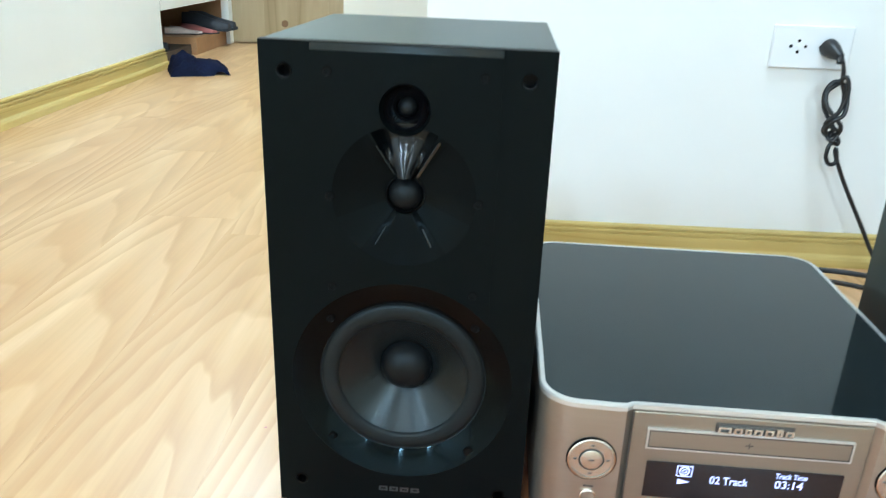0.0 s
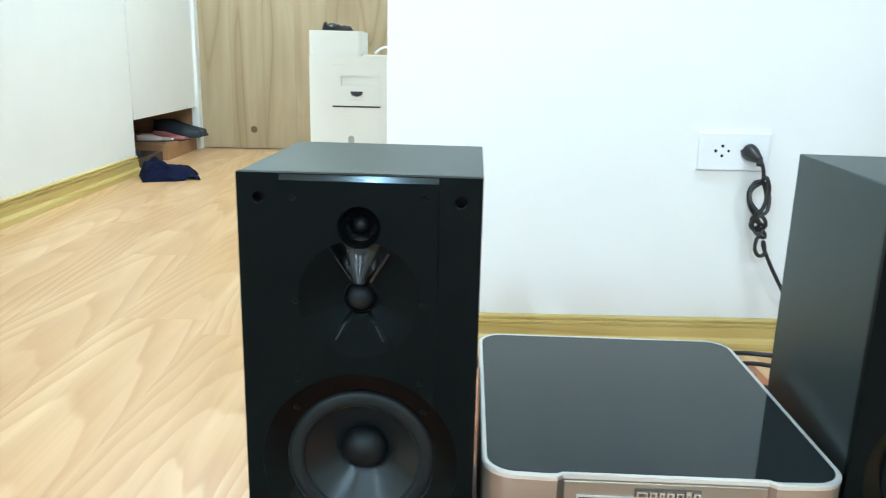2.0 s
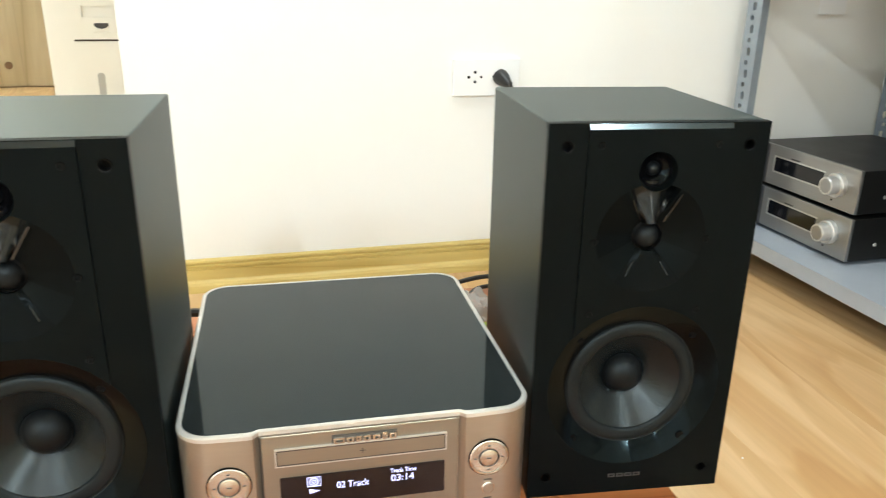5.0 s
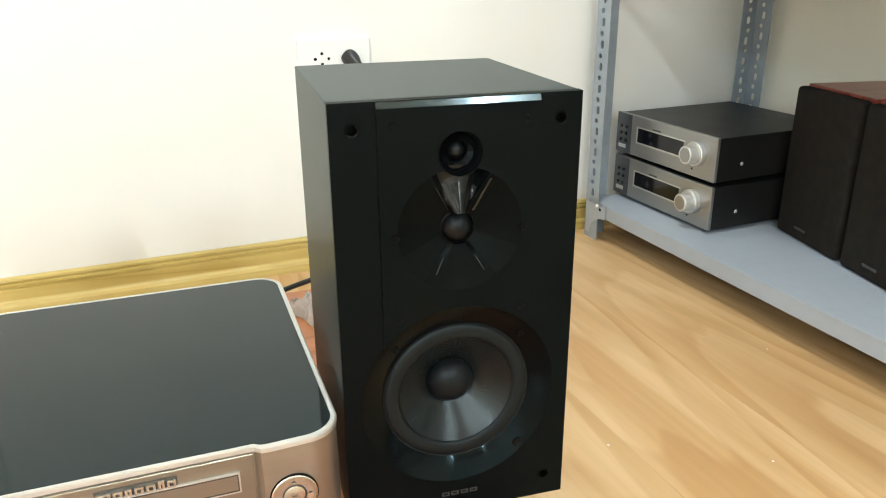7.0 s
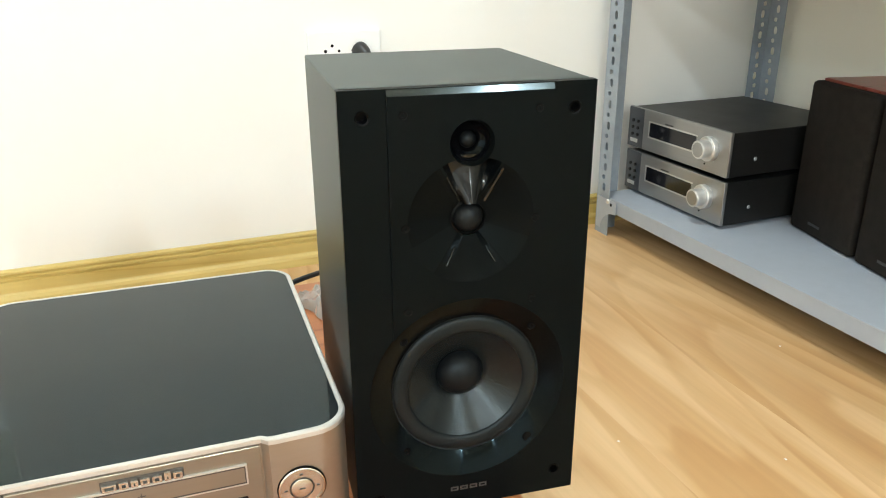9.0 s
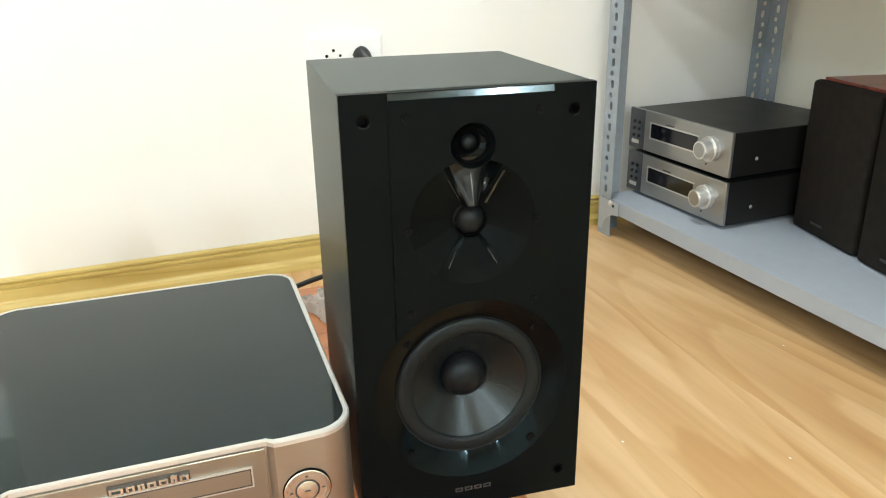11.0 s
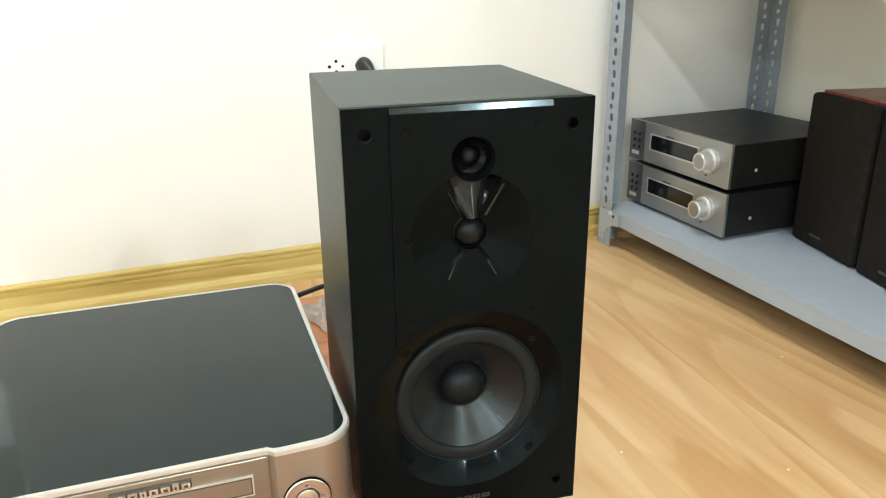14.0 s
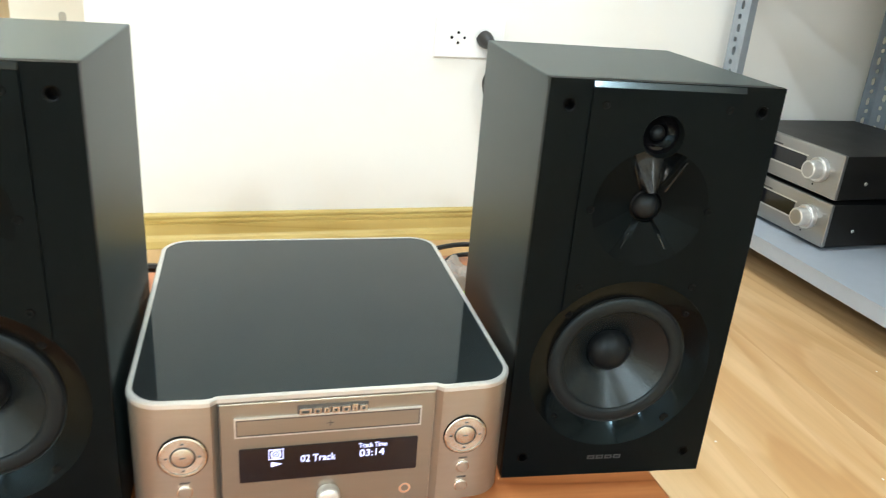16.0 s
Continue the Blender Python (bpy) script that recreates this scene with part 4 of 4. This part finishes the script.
# ---- cables and a plastic bag behind the receiver ----
for pts, r, lab in (
    ([(0.09, 0.297, 0.2), (0.15, 0.41, 0.185), (0.225, 0.465, 0.18), (0.275, 0.472, 0.179), (0.325, 0.42, 0.19), (0.33, 0.3, 0.22), (0.295, 0.2, 0.24)], 0.0035, "black speaker cable behind the receiver"),
    ([(0.32, 0.44, 0.168), (0.28, 0.466, 0.166), (0.245, 0.467, 0.165), (0.224, 0.445, 0.164), (0.229, 0.412, 0.164), (0.256, 0.388, 0.166), (0.285, 0.3, 0.19), (0.265, 0.2, 0.22)], 0.0032, "black audio cable looped behind the receiver"),
    ([(-0.09, 0.297, 0.205), (-0.115, 0.36, 0.2), (-0.15, 0.385, 0.2), (-0.2, 0.36, 0.205), (-0.225, 0.29, 0.22), (-0.225, 0.209, 0.235)], 0.0055, "thick black speaker cable behind the receiver"),
):
    cb = thing("cable", pose(0, 0, 0), lab, "cable", "cables")
    part("lead", tube(pts, r, 8, 8), M_CABLE, cb, "", True)


def crumple(nx, ny, sx, sy, h, seed, freq):
    bm = bmesh.new()
    g = []
    for j in range(ny + 1):
        row = []
        for i in range(nx + 1):
            u, w = i / nx, j / ny
            e = max(0.0, min(u, 1 - u, w, 1 - w)) * 2
            n = noise.noise(Vector((u * freq + seed, w * freq, 0.3))) + 0.5 * noise.noise(Vector((u * freq * 2.3, w * freq * 2.3 + seed, 1.7)))
            x = (u - 0.5) * sx + 0.12 * sx * noise.noise(Vector((w * 3 + seed, u * 2, 5)))
            y = (w - 0.5) * sy + 0.12 * sy * noise.noise(Vector((u * 3, w * 2 + seed, 9)))
            row.append(bm.verts.new((x, y, max(0.001, h * (min(1, e * 2.2) ** 0.5) * (0.7 + 0.6 * n)))))
        g.append(row)
    for j in range(ny):
        for i in range(nx):
            bm.faces.new((g[j][i], g[j][i + 1], g[j + 1][i + 1], g[j + 1][i]))
    return bm


M_BAG = mat("clear_plastic", (0.92, 0.9, 0.86), 0.15)
bsdf(M_BAG).inputs["Transmission Weight"].default_value = 0.7
bag = thing("plastic_bag", pose(0.222, 0.405, TOP + 0.001, 0, 0, 20), "crumpled clear plastic bag with green seal", "bag")
part("film", crumple(26, 26, 0.06, 0.085, 0.022, 3.0, 5.0), M_BAG, bag, "clear crumpled film", True)
part("seal_strip", box(-0.032, 0.028, -0.05, -0.043, 0.0, 0.004, 0.001), M_GREEN, bag, "yellow-green seal")


# ---- shoe cabinet, shoes and clothes in the passage ----
cab = thing("shoe_cabinet", pose(LEFT_X, 0, 0), "white built-in cabinet with an open shoe niche at the floor", "cabinet")
part("side_panel", box(-0.39, -0.03, 3.09, 3.108, 0.0, 2.3, 0.001), M_CABW, cab)
part("side_panel", box(-0.39, 0.004, 4.03, 4.048, 0.0, 2.3, 0.001), M_CABW, cab)
part("door", box(-0.02, 0.0, 3.09, 4.028, 0.247, 2.3, 0.0015), M_CABW, cab, "plain white door")
# floor, back and top of the niche carry painted shade
part("niche_floor", box(-0.378, -0.03, 3.11, 3.52, 0.0, 0.05, 0.001), M_SHADE, cab, "niche floor with its shade put into the colour")
part("step", box(-0.378, -0.002, 3.521, 4.02, 0.0, 0.085, 0.001), M_TAN, cab, "bare wooden step in the niche")
part("niche_side", box(-0.378, -0.024, 4.022, 4.0275, 0.0855, 0.269), M_TAN, cab, "bare wooden side of the niche")
part("niche_back", box(-0.392, -0.38, 3.11, 4.028, 0.0855, 2.28), M_SHADE, cab)
part("niche_top", box(-0.379, -0.022, 3.11, 4.028, 0.27, 0.285), M_SHADE, cab)
part("front_strip", box(-0.001, 0.018, 4.0285, 4.094, 0.0, 2.3, 0.001), M_CABW, cab, "narrow white strip")


def shoe(m, material, label):
    s = thing("shoe", m, label, "shoe", "shoes in the niche")
    bm = bmesh.new()
    rings = []
    for k in range(11):
        u = k / 10
        w = 0.03 + 0.016 * math.sin(u * 2.6 + 0.2)
        h = 0.07 - 0.045 * max(0, (u - 0.35) / 0.65) ** 0.7
        rings.append([bm.verts.new((w * math.cos(radians(a)) * (0.6 if k in (0, 10) else 1), u * 0.26, 0.012 + h * max(0, math.sin(radians(a))))) for a in range(0, 181, 15)])
    for a, b in zip(rings, rings[1:]):
        for i in range(len(a) - 1):
            bm.faces.new((a[i], a[i + 1], b[i + 1], b[i]))
    bm.faces.new(rings[0])
    bm.faces.new(rings[-1])
    part("upper", bm, material, s, "", True)
    part("sole", prism([((0.034 + 0.014 * math.sin(k / 10 * 2.6 + 0.2)) * sg, k / 10 * 0.265 - 0.002) for sg, rng in ((1, range(11)), (-1, range(10, -1, -1))) for k in rng], 0, 0.013, "z"), M_SHOE1, s)
    return s


LOW, SLIM = Matrix.Diagonal((0.8, 0.85, 0.5, 1)), Matrix.Diagonal((0.5, 0.72, 0.42, 1))
shoe(pose(LEFT_X - 0.29, 3.24, 0.0505, 0, 0, -80) @ Matrix.Diagonal((0.9, 0.9, 0.9, 1)), M_SHOE1, "dark shoe in the niche")
shoe(pose(LEFT_X - 0.2, 3.62, 0.086, 0, 0, -70) @ SLIM, M_SHOE2, "pale grey sandal in the niche")
shoe(pose(LEFT_X - 0.21, 3.72, 0.086, 0, 0, -112) @ SLIM, M_SHOE2, "pale grey sandal in the niche")
shoe(pose(LEFT_X - 0.17, 3.80, 0.086, 0, 0, -112) @ LOW, M_SHOE3, "red and white sandal in the niche")
shoe(pose(LEFT_X - 0.2, 3.89, 0.086, 0, 0, -90) @ Matrix.Diagonal((1.0, 1.0, 1.15, 1)), M_SHOE1, "dark shoe in the niche")
shoe(pose(LEFT_X - 0.19, 3.975, 0.086, 0, 0, -93) @ Matrix.Diagonal((1.0, 1.0, 1.15, 1)), M_SHOE1, "dark shoe in the niche")
cl = thing("folded_trousers", pose(-1.405, 2.955, 0.0, 0, 0, 25), "navy blue trousers dropped in a heap on the floor", "clothes")
cloth = crumple(44, 44, 0.25, 0.22, 0.082, 7.0, 3.4)
for v in cloth.verts:  # two folded legs with a dip between them
    v.co.z *= 1.0 - 0.42 * math.exp(-((v.co.x - 0.02) / 0.022) ** 2) - 0.25 * max(0.0, v.co.x) / 0.12
for v in cloth.verts:  # the heap stays rounded
    dome = max(0.0, 1 - (v.co.x / 0.118) ** 2) * max(0.0, 1 - (v.co.y / 0.105) ** 2)
    v.co.z = max(v.co.z, 0.062 * dome ** 0.5)
part("cloth", cloth, M_JEANS, cl, "crumpled navy cloth", True)

# ---- white drawer unit just behind the wall's corner ----
dr = thing("drawer_unit", pose(-0.532, 1.6, 0), "ivory plastic drawer unit with a taller upright section", "drawers")
part("side_tower", prism(rounded(0.0, 0.144, 0.012, 0.2, 0.012, 6), 0.0, 0.634, "z", 0.003), M_PLASTW, dr, "ivory upright section with rounded corners", True)
part("body", box(0.146, 0.33, 0.012, 0.2, 0.0, 0.573, 0.004), M_PLASTW, dr)
part("front_frame", plate([(0.002, 0.0), (0.33, 0.0), (0.33, 0.568), (0.002, 0.568)], [[(0.064, 0.02), (0.196, 0.02), (0.196, 0.545), (0.064, 0.545)]], 0.0, 0.0115), M_PLASTW, dr, "ivory front frame")
for z0, z1 in ((0.4355, 0.5448), (0.2262, 0.4305), (0.0202, 0.2258)):
    rec = [(0.088, z1 - 0.03), (0.19, z1 - 0.03), (0.19, z1 - 0.056), (0.088, z1 - 0.056)]
    top = z0 > 0.4
    dw = part("drawer", plate([(0.0641, z0), (0.1959, z0), (0.1959, z1), (0.0641, z1)], [rec] if top else [], -0.0008, 0.006), M_PLASTW, dr, "ivory drawer front")
    if top:
        part("grip", box(0.0875, 0.1905, 0.0062, 0.0092, z1 - 0.0565, z1 - 0.0295), M_PLASTW, dw, "recessed finger grip")
        part("lock", prism([(0.1145, 0.4745), (0.1465, 0.4745), (0.1475, 0.4695), (0.1415, 0.4635), (0.1305, 0.4605), (0.1195, 0.4635), (0.1135, 0.4695)], -0.0045, -0.0006, "y"), M_CABLE, dw, "black shield-shaped lock plate")
        part("ledge", box(0.112, 0.149, -0.004, -0.0006, 0.4515, 0.4535, 0.0006, 1), M_PLASTW, dw, "thin moulded ledge")
    else:
        oval = [(0.115 + 0.0085 * math.cos(radians(a)), z1 - (0.085 if a < 180 else 0.127) + 0.0085 * math.sin(radians(a))) for a in range(0, 360, 15)]
        part("slot", prism(oval, -0.0014, -0.0006, "y"), M_GREY, dw, "grey upright slot")
# a dark strip fills the gap in place of its shade
part("gap", box(0.0645, 0.1955, -0.001, 0.005, 0.4312, 0.4348), M_SHADE, dr, "dark strip painting the shade between drawers")
it = thing("cloth_cap", pose(-0.466, 1.69, 0.6355, 0, 0, 10), "small black cap on the drawer unit", "cap")
cap = crumple(20, 16, 0.08, 0.07, 0.02, 11.0, 4.0)
for v in cap.verts:  # one end stands up
    v.co.z *= 1.0 + 1.2 * max(0.0, -v.co.x / 0.04) ** 2
part("crown", cap, M_CABLE, it, "", True)
wl = thing("white_cable", pose(-0.33, 1.68, 0.5735), "white cable loop on the drawer unit", "cable")
part("lead", tube([(-0.028, 0, 0.003), (-0.018, 0, 0.012), (-0.004, 0, 0.02), (0.012, 0.004, 0.019), (0.024, 0.008, 0.006), (0.03, 0.01, 0.003)], 0.0034, 8, 6), M_PLATE, wl, "", True)


# ---- specks of litter on the floor ----
for sx, sy, mt, lab in ((0.534, 0.207, M_PLATE, "tiny white paper scrap on the floor"), (0.908, 0.324, M_PLATE, "tiny white paper scrap on the floor"), (0.7, 0.1, M_PLATE, "tiny white paper scrap on the floor"), (-0.424, 0.323, M_SHOE3, "tiny red scrap on the floor")):
    sp = thing("paper_scrap", pose(sx, sy, 0.0002, 0, 0, sx * 900), lab, "litter", "litter")
    part("scrap", crumple(4, 4, 0.0032, 0.0026, 0.0014, sx * 10, 3.0), mt, sp)
tagp = thing("paper_label", pose(1.19, WALL_Y - 0.002, 0.585), "white paper label on the wall behind the rack", "label")
part("sheet", box(-0.035, 0.035, -0.001, 0.0, -0.055, 0.055, 0.0003, 1), M_PLATE, tagp)


# ---- floor planks ----
PW, PL = 0.205, 1.2
plank_bm = box(-PW / 2 + 0.00004, PW / 2 - 0.00004, -PL / 2 + 0.00006, PL / 2 - 0.00006, -0.003, 0.0, 0.00015, 1)
plank_me = bpy.data.meshes.new("plank")
plank_bm.to_mesh(plank_me)
plank_bm.free()
plank_me.materials.append(M_PLANK)
stagger = [0.6, 0.06, 1.17, 0.1, 0.8, 0.42, 1.0]
ci = 0
fx = 0.5575 + PW / 2 - 22 * PW
while fx < RIGHT_X + 0.05:
    fy = FRONT_Y - 0.6 + stagger[ci % 7]
    while fy < DOOR_Y + 0.6 and (fx > LEFT_X - 0.55 or fy < 0.2):
        pk = new("plank", plank_me)
        pk.parent = floor_base
        pk.location = (fx, fy, 0)
        fy += PL
    fx += PW
    ci += 1
